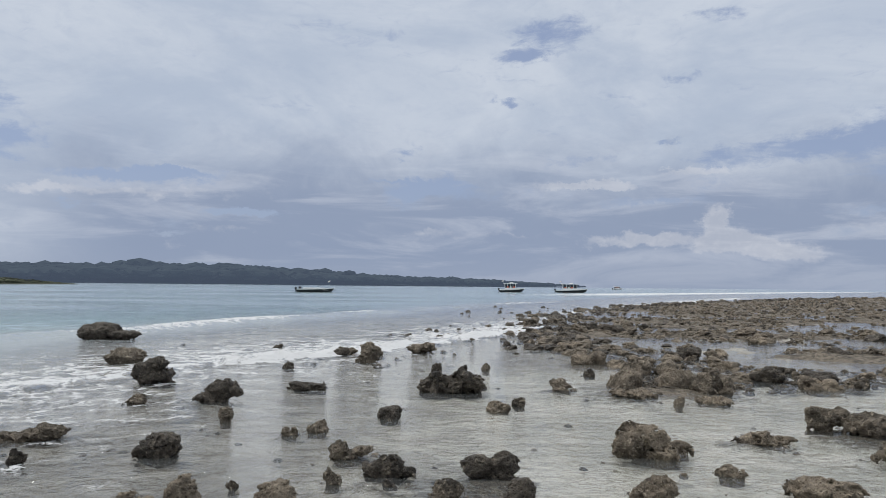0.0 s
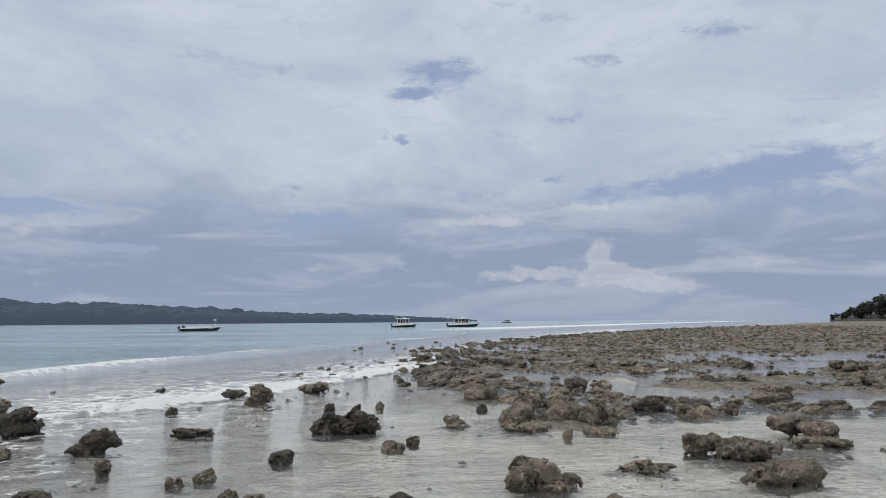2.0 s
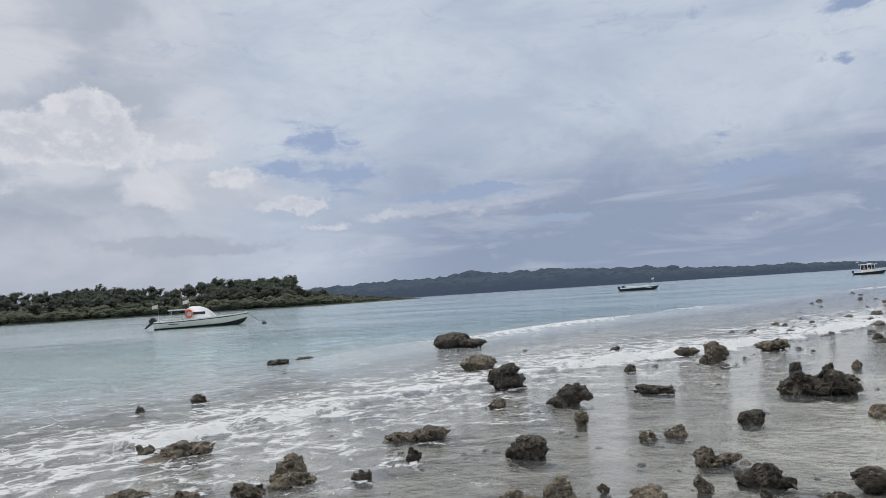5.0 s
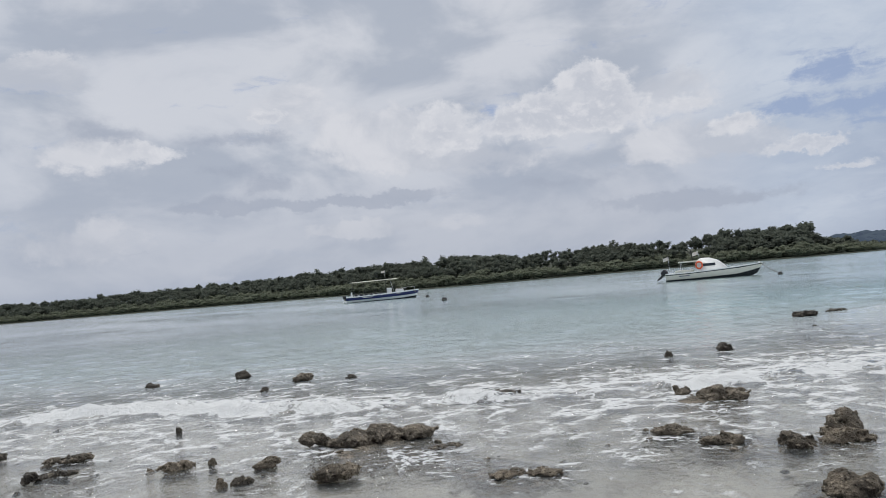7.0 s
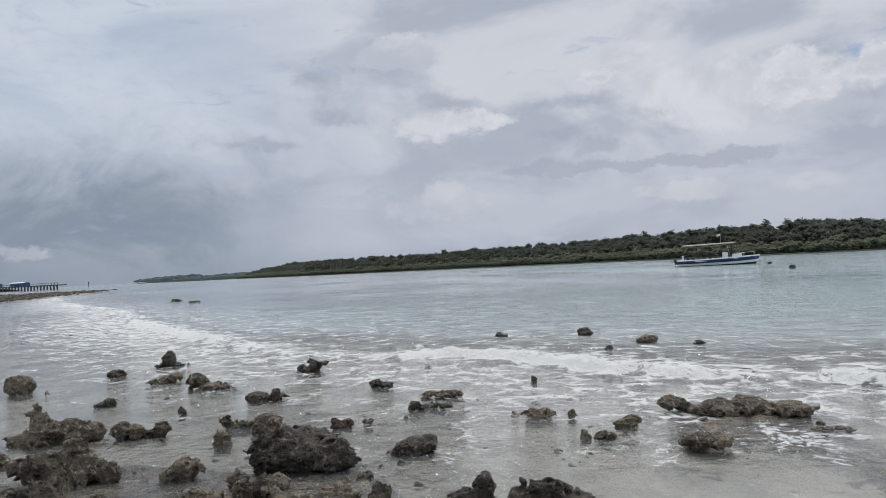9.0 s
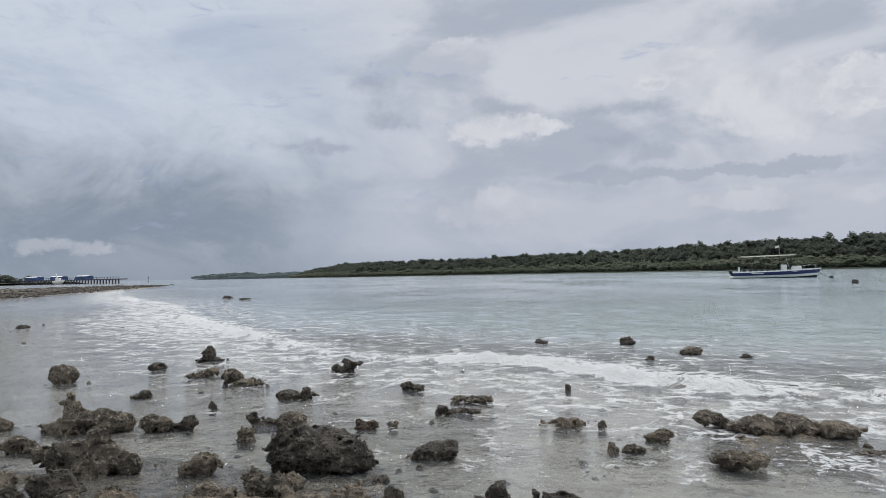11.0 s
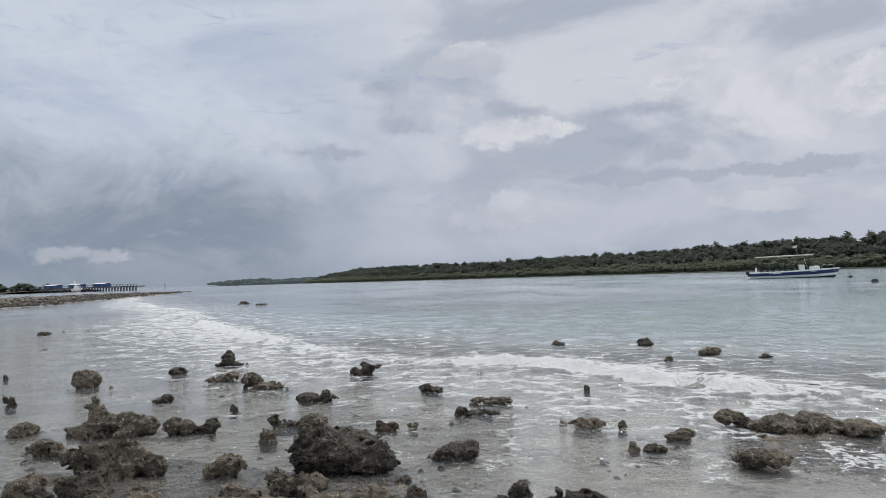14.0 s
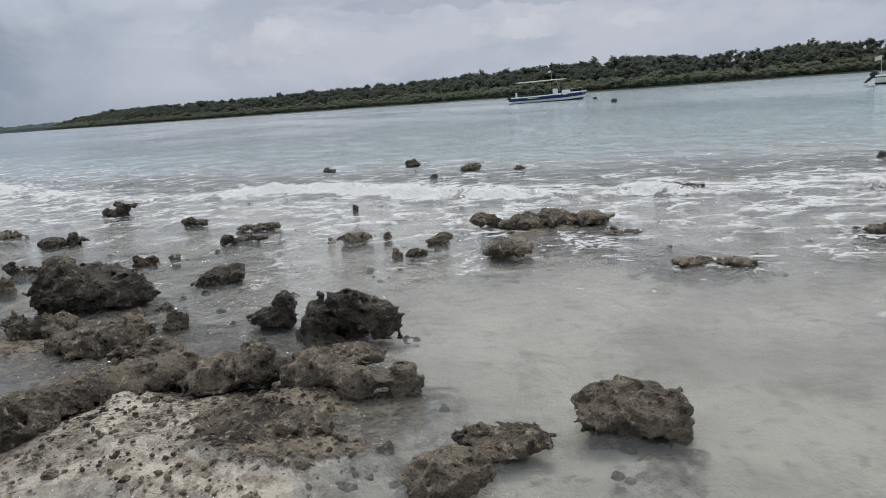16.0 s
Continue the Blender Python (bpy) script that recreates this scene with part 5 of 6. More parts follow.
float_layer(me, "foam", foam)
float_layer(me, "run", np.arctan2(gy - 60, gx + 75) * 86)
float_layer(me, "out", np.hypot(gx + 75, gy - 60))
float_layer(me, "deep", np.clip(step(g_sea, -7, 7) * 0.95 + 0.03, 0, 1))
float_layer(me, "far", step(gr, 18, 60))
float_layer(me, "still", np.maximum(g_dry, 1.5 * np.clip(spots(gx, gy, SAND), 0, 1)))
me.materials.append(WATER)
tagged(new("water", me), "turquoise sea water with white surf over the shallow reef shelf", "water", kind="structure")


# loose rubble of the dry reef: the nearest as single rocks, the rest as one spread
RUBBLE = []
for k in range(10):
    rng = random.Random(500 + k)
    lumps = [(0.0, 0.0, 0.05, 0.42, 0.36, 0.18)]
    for _ in range(7):
        a, r = rng.uniform(0, 6.3), rng.uniform(0.12, 0.36)
        lumps.append((r * math.cos(a), 0.85 * r * math.sin(a), rng.uniform(0.08, 0.30), rng.uniform(0.12, 0.22), rng.uniform(0.12, 0.2), rng.uniform(0.10, 0.2)))
    pts, f = crag_mesh(lumps, 40 + k, 9000, 1.0, False)
    me = mesh_from("reef_rock", pts, f)
    me.materials.append(ROCK["dbbpbbpbbp"[k]])
    RUBBLE.append(me)


def on_reef(seed, count, near_y, far_y):
    """Places on the dry reef, closer set near by: x, y, distance and how far inside its edge."""
    dice = np.random.default_rng(seed)
    found, have = [], 0
    while have < count:
        dist = near_y * (far_y / near_y) ** dice.random(count)
        a = np.radians(dice.uniform(-50, 2, count))
        x, y = -0.5 - dist * np.sin(a), dist * np.cos(a)
        gap = inside_gap(x, y, REEF)
        clump = fbm(np.stack([x * 0.4, y * 0.4, x * 0 + 3.0], 1), 2, 77)
        keep = (gap > -0.2) & ((clump > -0.35) | (gap < 1.5))
        found.append(np.stack([x, y, dist, gap], 1)[keep])
        have += int(keep.sum())
    return np.concatenate(found)[:count]


rng = random.Random(7)
for x, y, dist, gap in on_reef(7, 210, 11.5, 30).tolist():
    s = rng.choice((0.16, 0.22, 0.3, 0.4, 0.55)) * (0.8 + 0.5 * rng.random()) * (1.0 + dist / 60)
    ob = new("reef_rock", RUBBLE[rng.randrange(10)])
    z = float(plan_at(np.array([x]), np.array([y]))[0][0])
    ob.matrix_world = pose(x, y, max(z, -0.06) + 0.03, rng.uniform(-12, 12), rng.uniform(-12, 12), rng.uniform(0, 360)) @ Matrix.Diagonal((s, s, s * rng.uniform(0.5, 0.85), 1))
    tagged(ob, "brown pitted coral rubble rock on the dry reef flat", "rock", "rubble of the reef flat")


def scatter(name, label, places, templates, materials, category, smooth=True):
    """Many small pieces as one mesh: places are (x, y, z, size, height factor, turn, template, material)."""
    vs, fs, ms, base = [], [], [], 0
    for x, y, z, s, hf, turn, k, mi in places:
        v, f = templates[k]
        c, n = math.cos(turn), math.sin(turn)
        q = np.stack([(v[:, 0] * c - v[:, 1] * n) * s + x, (v[:, 0] * n + v[:, 1] * c) * s + y, v[:, 2] * s * hf + z], 1)
        vs.append(q)
        fs.append(f + base)
        ms.append(np.full(len(f), mi, np.int32))
        base += len(v)
    me = mesh_from(name, np.concatenate(vs), np.concatenate(fs), smooth)
    for m in materials:
        me.materials.append(m)
    me.polygons.foreach_set("material_index", np.concatenate(ms))
    return tagged(new(name, me), label, category, kind="stuff")


STONES = []
for k in range(16):                                         # eight of eighty faces, eight of twenty
    rng = random.Random(900 + k)
    STONES.append(rock_shape(rng, 2 if k < 8 else 1, 1.0, rng.uniform(0.6, 0.95), rng.uniform(0.4, 0.7), 3, 140 + k))
for k in range(4):                                          # four of finer make for the nearest
    STONES.append(rock_shape(random.Random(950 + k), 2, 1.0, 0.8, 0.55, 4, 160 + k))
rng = random.Random(11)
spread = []
for x, y, dist, gap in on_reef(11, 22000, 11.2, 170).tolist():
    s = (0.045 + 0.19 * rng.random() ** 3) * (0.60 + dist / 48)
    spread.append((x, y, 0.0, s, rng.uniform(0.5, 0.9), rng.uniform(0, 6.3), rng.randrange(8) + (8 if s < 0.12 or dist > 32 else 0), 0 if rng.random() < 0.2 + (0.6 if gap < 1.0 + dist / 30 else 0) else 1 if rng.random() < 0.75 else 2))
zs = plan_at(np.array([q[0] for q in spread]), np.array([q[1] for q in spread]))[0]
spread = [(x, y, max(z, -0.05) + 0.04 * s, s, hf, a, k, mi) for (x, y, _, s, hf, a, k, mi), z in zip(spread, zs) if z > -0.035 or k < 8 and mi != 2]
EDGE = [(3.2, 18), (3.8, 26), (7.7, 41), (18, 60), (31, 79), (60, 111), (89, 141)]
for k in range(340):                                        # black boulders along the seaward edge
    u = rng.random() ** 1.5 * 5.999
    i = int(u)
    x, y = (EDGE[i][j] + (EDGE[i + 1][j] - EDGE[i][j]) * (u - i) for j in (0, 1))
    s = rng.uniform(0.14, 0.42) * (0.8 + y / 70)
    spread.append((x + rng.gauss(0.5, 0.5 + y / 60), y + rng.gauss(0, 1.0), 0.02, s, rng.uniform(0.5, 0.8), rng.uniform(0, 6.3), 16 + rng.randrange(4) if y < 24 else rng.randrange(8), 0 if rng.random() < 0.7 else 1))
scatter("reef_rubble", "brown and dark coral rubble covering the dry reef flat", spread, STONES, [ROCK["d"], ROCK["b"], ROCK["p"]], "rubble", False)

spread = []
for k in range(2600):
    u = rng.random()
    x, y = -64 - 130 * u ** 1.4 + rng.gauss(0, 4), -43 - 38 * u ** 1.4 - abs(rng.gauss(0, 16)) * (0.3 + u)
    if inside_gap(np.array([x]), np.array([y]), REEF_WEST)[0] > -1.5:
        s = (0.14 + 0.55 * rng.random() ** 2) * (0.8 + 0.5 * u)
        spread.append((x, y, 0.14, s, rng.uniform(0.4, 0.65), rng.uniform(0, 6.3), 8 + rng.randrange(8), rng.choice((0, 0, 0, 1))))
scatter("far_reef_rubble", "dark brown coral rubble on the far reef spit", spread, STONES, [ROCK["d"], ROCK["d"]], "rubble", False)

spread = []
dice = np.random.default_rng(12)
dist, a = 4.2 * (34 / 4.2) ** dice.random(600), np.radians(dice.uniform(-36, 125, 600))
px, py = -0.9 - dist * np.sin(a), -0.5 + dist * np.cos(a)
zz, sea, _, _, dry = plan_at(px, py)
for x, y, gap in np.stack([px, py, dist], 1)[(sea < -0.5) & (dry < 0.5) & (spots(px, py, SAND) < 0.35)].tolist():      # pebbles and knobs in the shallows
    s = (0.025 + 0.09 * rng.random() ** 3) * (0.6 + gap / 24)
    spread.append((x, y, -0.035, s, rng.uniform(0.5, 0.9), rng.uniform(0, 6.3), rng.randrange(8), rng.choice((0, 0, 1, 1, 2))))
for x, y, w, h, gap, tone, lot in FEET:                     # broken bits about the foot of each rock
    for k in range(int(1 + 3 * lot) if w > 0.22 else 1):
        a, r = rng.uniform(0, 6.3), w * rng.uniform(0.48, 0.95)
        s = min(w, 0.5) * (0.08 + 0.22 * rng.random() ** 2)
        spread.append((x + r * math.cos(a), y + r * math.sin(a), -0.02, s, rng.uniform(0.8, 1.2), rng.uniform(0, 6.3), 16 + rng.randrange(4) if gap < 5 else rng.randrange(8), {"d": 0, "b": 1, "p": 2, "r": 1}[tone]))
for cx, cy, cr in LEDGES + [(-4.28, -0.55, 0.42), (-4.28, -0.55, 0.42), (-4.5, -1.1, 0.4)]:     # crust of broken coral on the ledges
    for k in range(14):
        x, y = cx + rng.gauss(0, 0.55 * cr), cy + rng.gauss(0, 0.55 * cr)
        s = 0.03 + 0.12 * cr * rng.random() ** 2
        z = float(plan_at(np.array([x]), np.array([y]))[0][0])
        spread.append((x, y, z - 0.1 * s, s, rng.uniform(0.6, 0.9), rng.uniform(0, 6.3), 16 + rng.randrange(4) if math.hypot(x + 1, y + 0.5) < 5 else rng.randrange(8), rng.choice((0, 1, 1, 1, 2))))


def on_gravel(seed, count, margin):
    """Places on the dry gravel patch with the height of the bed there."""
    dice = np.random.default_rng(seed)
    x, y = dice.uniform(-5.4, -2.9, count), dice.uniform(-2.2, 0.1, count)
    keep = inside_gap(x, y, GRAVEL) > margin
    x, y = x[keep], y[keep]
    return np.stack([x, y, plan_at(x, y)[0]], 1).tolist()


for x, y, z in on_gravel(21, 90, -0.2):                    # lumps of broken coral over the dry patch
    s = 0.02 + 0.07 * rng.random() ** 2.5
    spread.append((x, y, z - 0.15 * s, s, rng.uniform(0.7, 1.0), rng.uniform(0, 6.3), 16 + rng.randrange(4), rng.choice((1, 1, 2, 2))))
for x, y, z in on_gravel(22, 5200, -0.15):                  # coarse coral gravel on the dry patch
    s = 0.006 + 0.028 * rng.random() ** 4
    spread.append((x, y, z + 0.2 * s, s, rng.uniform(0.5, 0.9), rng.uniform(0, 6.3), 8 + rng.randrange(8), rng.choice((1, 2, 2, 2, 2))))
for k in range(150):                                        # dark heads standing in the surf along the reef's edge
    u = rng.random()
    x, y = -0.5 + 17 * u ** 1.4 - abs(rng.gauss(0, 1.6 + 2.5 * u)), 15 + 42 * u ** 1.2 + rng.gauss(0, 1.5)
    s = (0.07 + 0.20 * rng.random() ** 2) * (0.8 + u)
    spread.append((x, y, -0.05, s, rng.uniform(0.7, 1.1), rng.uniform(0, 6.3), rng.randrange(8), 0))
for k in range(26):                                         # a few heads awash off the far spit
    u = rng.random()
    x, y = -34 - 30 * u + rng.gauss(0, 2), -11.5 - 10 * u + rng.gauss(0, 0.8)
    s = (0.2 + 0.6 * rng.random() ** 2) * (0.6 + 0.8 * u)
    spread.append((x, y, -0.05, s, rng.uniform(0.35, 0.6), rng.uniform(0, 6.3), rng.randrange(8), 0))
scatter("shore_pebbles", "small dark coral stones lying in the shallow water", spread, STONES, [ROCK["d"], ROCK["b"], ROCK["p"]], "pebbles", False)

# ---- wooded shores ----


OCTA = (np.array([(1, 0, 0), (0, 1, 0), (-1, 0, 0), (0, -1, 0), (0, 0, 1), (0, 0, -1)], float),
        np.array([(0, 1, 4), (1, 2, 4), (2, 3, 4), (3, 0, 4), (1, 0, 5), (2, 1, 5), (3, 2, 5), (0, 3, 5)]))


def crown(rng, sprays, squat, trunk=True):
    """A tree of the woods across the channel: a stem, a dim heart and a ragged crown of leaf sprays. One metre high."""
    vs, fs, base = [], [], 0
    heads = [(rng.uniform(-0.24, 0.24) * squat, rng.uniform(-0.24, 0.24) * squat, rng.uniform(0.50, 0.86), rng.uniform(0.12, 0.24)) for _ in range(6)] + [(0, 0, 0.55, 0.30), (0, 0, 0.30, 0.26)]
    for hx, hy, hz, hr in heads:
        v, f = OCTA
        vs.append(v * hr * 0.72 * np.array([squat, squat, 1.0]) + np.array([hx, hy, max(0.1, hz)]))
        fs.append(f + base)
        base += 6
    for _ in range(sprays):
        hx, hy, hz, hr = rng.choice(heads)
        d = Vector((rng.gauss(0, 1), rng.gauss(0, 1), rng.gauss(0, 0.85))).normalized() * hr * rng.uniform(0.70, 1.10)
        s = rng.uniform(0.035, 0.085)
        turn = np.array(Euler((rng.uniform(-0.9, 0.9), rng.uniform(-0.9, 0.9), rng.uniform(0, 6.3))).to_matrix())
        leaf = np.array([(-1.0, -0.5, -0.25), (0.9, -0.6, 0.1), (1.1, 0.5, -0.3), (-0.8, 0.7, 0.15)]) * s * np.array([rng.uniform(0.7, 1.4), rng.uniform(0.7, 1.4), 1.0])
        vs.append(leaf @ turn.T + np.array([hx + d.x * squat, hy + d.y * squat, max(0.04, hz + d.z)]))
        fs.append(np.array([(0, 1, 2), (0, 2, 3)]) + base)
        base += 4
    if trunk:
        ring = [(math.cos(k * 1.2566), math.sin(k * 1.2566)) for k in range(5)]
        vs.append(np.array([(0.022 * c, 0.022 * s, 0.0) for c, s in ring] + [(0.012 * c, 0.012 * s, 0.6) for c, s in ring]))
        fs.append(np.array([t for k in range(5) for t in ((base + k, base + (k + 1) % 5, base + 5 + (k + 1) % 5), (base + k, base + 5 + (k + 1) % 5, base + 5 + k))]))
    return np.concatenate(vs), np.concatenate(fs)


def far_crown(rng):
    """A rounded crown for woods a mile off."""
    v, f = ICO[1]
    vs, fs = [], []
    for k in range(5):
        j = np.array([[rng.uniform(0.75, 1.25)] for _ in range(len(v))])
        vs.append(v * j * rng.uniform(0.2, 0.34) * np.array([1.5, 1.5, 0.8]) + np.array([rng.uniform(-0.4, 0.4), rng.uniform(-0.4, 0.4), rng.uniform(0.45, 0.75)]))
        fs.append(f + k * len(v))
    return np.concatenate(vs), np.concatenate(fs)


CROWNS = [crown(random.Random(60 + k), 130, 0.85 + 0.2 * (k % 3)) for k in range(10)]
BUSHES = [crown(random.Random(80 + k), 130, 1.35, False) for k in range(6)]
LOWCROWNS = [far_crown(random.Random(95 + k)) for k in range(8)]


def along(pts, u):
    n = len(pts) - 1
    i = min(int(u * n), n - 1)
    f = u * n - i
    return tuple(a + (b - a) * f for a, b in zip(pts[i], pts[i + 1]))


def shore_land(name, label, coast, depth, material, rise=(0.30, 0.42)):
    """The ground of a wooded shore: coast holds (x, y, top height); the land runs back from it."""
    n = 90
    vs = []
    prof = ((0.0, -1.5), (0.004, 0.5), (0.10, 1.2), (0.35, 0.0), (0.7, 0.0), (1.0, -1.5))
    for i in range(n + 1):
        x, y, h = along(coast, i / n)
        x2, y2, _ = along(coast, min(1, i / n + 0.01))
        x1, y1, _ = along(coast, max(0, i / n - 0.01))
        l = math.hypot(x2 - x1, y2 - y1)
        nx, ny = (y2 - y1) / l, -(x2 - x1) / l
        for k, (c, z) in enumerate(prof):
            zz = z if k in (0, 1, 2, 5) else h * rise[k - 3]
            vs.append((x + nx * c * depth, y + ny * c * depth, zz))
    m = len(prof)
    f = np.array([[i * m + k, i * m + k + 1, (i + 1) * m + k + 1, (i + 1) * m + k] for i in range(n) for k in range(m - 1)])
    me = mesh_from(name, np.array(vs), f)
    me.materials.append(material)
    return tagged(new(name, me), label, "land", kind="structure")


def wood(name, label, coast, depth, count, templates, material, hmin, hmax, back0, back1, lift, seed, wide=1.0):
    """A belt of trees along a coast, from back0 to back1 of its depth; lift raises them with the land."""
    rng = random.Random(seed)
    spread = []
    share = np.cumsum([0.0] + [math.dist(a[:2], b[:2]) ** 0.7 for a, b in zip(coast, coast[1:])])
    for k in range(count):
        u = float(np.interp((k + rng.random()) / count * share[-1], share, np.linspace(0, 1, len(coast))))
        x, y, h = along(coast, u)
        x2, y2, _ = along(coast, min(1, u + 0.01))
        x1, y1, _ = along(coast, max(0, u - 0.01))
        l = math.hypot(x2 - x1, y2 - y1)
        nx, ny = (y2 - y1) / l, -(x2 - x1) / l
        b = rng.uniform(back0, back1)
        t = h * rng.uniform(hmin, hmax) * (1.25 if rng.random() < 0.06 else 1.0)
        ground_z = lift * h * min(1.0, max(0.0, b - 0.02) / 0.33) + 0.2
        spread.append((x + nx * b * depth, y + ny * b * depth, ground_z, t * wide, 1 / wide, rng.uniform(0, 6.3), rng.randrange(len(templates)), 0))
    return scatter(name, label, spread, templates, [material], "woods", False)


# coasts run with the land on their right hand: (x, y, height of the tree tops)
COAST = [(-218, 472, 3), (-212, 400, 7), (-212, 352, 13), (-226, 317, 18.5), (-287, 293, 18), (-326, 248, 17.5), (-334, 192, 18), (-405, 137, 18), (-546, 83, 18), (-710, -22, 18), (-860, -150, 19), (-1010, -222, 19.5), (-1163, -296, 15)]
FAR_END = [(-1163, -296, 14), (-1290, -410, 12), (-1404, -528, 9)]

shore_land("island_land", "dark muddy shore of the wooded island across the channel", COAST, 130, UNDERGROWTH, (0.50, 0.62))
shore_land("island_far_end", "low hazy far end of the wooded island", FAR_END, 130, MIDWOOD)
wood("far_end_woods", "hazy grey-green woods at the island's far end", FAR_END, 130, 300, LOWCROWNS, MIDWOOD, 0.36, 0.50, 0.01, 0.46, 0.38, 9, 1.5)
wood("island_woods", "dark green broadleaf woods on the island across the channel", COAST, 130, 2400, CROWNS, LEAF, 0.28, 0.46, 0.10, 0.46, 0.57, 1, 1.1)
wood("mangrove_fringe", "lighter green mangrove bushes along the island's waterline", COAST, 130, 800, BUSHES, MANGROVE, 0.18, 0.30, 0.020, 0.06, 0.02, 2, 1.25)
wood("island_middle_woods", "green trees on the island's lower slope", COAST, 130, 620, BUSHES, MANGROVE, 0.22, 0.36, 0.04, 0.14, 0.42, 3, 1.2)

FAR_COAST = [(620, 2560, 10), (430, 2300, 20), (260, 2000, 24), (90, 1800, 27), (-60, 1650, 30), (-190, 1560, 36), (-330, 1500, 46), (-520, 1440, 48), (-700, 1400, 46), (-860, 1360, 40), (-1150, 1300, 34)]
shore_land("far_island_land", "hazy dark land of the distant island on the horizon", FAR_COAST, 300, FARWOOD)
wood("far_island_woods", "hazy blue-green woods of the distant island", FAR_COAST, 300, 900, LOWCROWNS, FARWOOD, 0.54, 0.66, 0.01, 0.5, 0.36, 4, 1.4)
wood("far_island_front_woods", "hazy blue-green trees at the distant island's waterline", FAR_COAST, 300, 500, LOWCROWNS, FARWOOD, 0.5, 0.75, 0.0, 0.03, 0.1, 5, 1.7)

CAPE = [(-1350, -470, 12), (-1480, -560, 10), (-1560, -610, 9), (-1650, -640, 7)]
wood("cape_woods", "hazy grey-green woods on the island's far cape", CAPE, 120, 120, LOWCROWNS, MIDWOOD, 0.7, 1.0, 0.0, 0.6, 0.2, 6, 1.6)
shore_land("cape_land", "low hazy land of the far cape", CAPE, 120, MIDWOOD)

EAST_COAST = [(690, 57, 19), (535, 183, 19), (380, 309, 18), (340, 341, 16), (314, 362, 10), (303, 371, 5)]
shore_land("headland", "low dark headland behind the reef flat", EAST_COAST, 80, EARTH)
wood("headland_woods", "dark green coastal trees on the headland behind the reef", EAST_COAST, 80, 150, CROWNS, HEADLAND, 0.55, 0.95, 0.02, 0.5, 0.2, 7, 1.2)

WEST_COAST = [(-440, -306, 4), (-452, -336, 8), (-450, -370, 10), (-420, -440, 12)]
shore_land("west_shore", "low shore with trees beside the jetty", WEST_COAST, 90, EARTH)
wood("west_shore_woods", "dark green shrubs and trees on the shore by the jetty", WEST_COAST, 90, 70, CROWNS, LEAF, 0.5, 1.0, 0.0, 0.5, 0.1, 8, 1.4)

# ---- boats ----


def hull_band(length, beam, keel, sheer0, sheer1, v0, v1, fine=0.45, grow=0.0, cap=False, rocker=3.2):
    """A band of a boat's skin between two levels (0 keel, 1 gunwale). The bow points along +x, the waterline is z = 0."""
    bm = bmesh.new()
    nu, nv, rings = 22, 5, []
    for i in range(nu + 1):
        u = i / nu
        b = beam / 2 * (1 - max(0.0, (u - fine) / (1 - fine)) ** 2.3) * (0.90 + 0.10 * min(1, u * 4)) + grow
        top = sheer0 + (sheer1 - sheer0) * u ** 1.8
        low = keel + max(0.0, u - 0.72) ** 1.6 * (sheer1 - keel) * rocker
        low = min(low, top - 0.02)
        row = []
        for side in (1, -1):
            for k in range(nv + 1):
                v = v0 + (v1 - v0) * k / nv
                v = v if side == 1 else v0 + v1 - v
                rake = 1.25 * max(0.0, u - 0.55) * v * sheer1
                y = max(0.004, b) * math.sin(max(0.0, min(1, v * 1.02)) * math.pi / 2) ** 0.62
                row.append(bm.verts.new((length * (u - 0.5) + rake, side * y, low + (top - low) * v)))
        rings.append(row)
    m = len(rings[0])
    for a, b in zip(rings, rings[1:]):
        for k in range(m - 1):
            if k != nv or cap:
                bm.faces.new((a[k], b[k], b[k + 1], a[k + 1]))
    bm.faces.new(rings[0])
    bmesh.ops.recalc_face_normals(bm, faces=bm.faces)
    return bm


def outboard(parent, x, y, z, tilt=0):
    """An outboard motor on the transom; tilt swings its leg up out of the water."""
    shapes = [box(x - 0.42, x + 0.05, y - 0.17, y + 0.17, z + 0.18, z + 0.72, 0.09),
              tube([(x - 0.12, y, z + 0.25), (x - 0.18, y, z - 0.35), (x - 0.22, y, z - 0.5)], (0.09, 0.07, 0.05)),
              box(x - 0.05, x + 0.16, y - 0.10, y + 0.10, z - 0.1, z + 0.3, 0.02)]
    for bm in shapes[:2]:
        bmesh.ops.rotate(bm, cent=(x - 0.05, y, z + 0.25), matrix=Matrix.Rotation(radians(tilt), 3, "Y"), verts=bm.verts)
        bmesh.ops.translate(bm, vec=(-0.004 * tilt, 0, 0), verts=bm.verts)
    engine = part("outboard_motor", shapes[0], BLACK, parent, "black outboard motor on the transom", True)
    part("motor_leg", shapes[1], RUBBER, engine)
    part("bracket", shapes[2], RUBBER, engine)
    return engine


def flag_pole(parent, x, y, z, height, tilt=0.0):
    pole = part("flag_pole", tube([(x, y, z), (x - tilt, y, z + height)], 0.022), STEEL, parent)
    bm = bmesh.new()
    vs = [[bm.verts.new((x - tilt - 0.09 * i, y + 0.05 * math.sin(i * 1.4), z + height - 0.02 - 0.32 * k - 0.02 * i)) for k in (0, 1)] for i in range(7)]
    for a, b in zip(vs, vs[1:]):
        bm.faces.new((a[0], a[1], b[1], b[0]))
    bmesh.ops.solidify(bm, geom=bm.faces[:], thickness=0.012)
    part("flag", bm, FLAG, pole, "small pale cloth flag")
    return pole


def rail(parent, pts, posts_to, radius=0.018):
    r = part("bow_rail", tube(pts, radius, 6), STEEL, parent)
    for q in pts:
        part("stanchion", tube([q, (q[0], q[1], posts_to)], radius * 0.8, 6), STEEL, r)
    return r


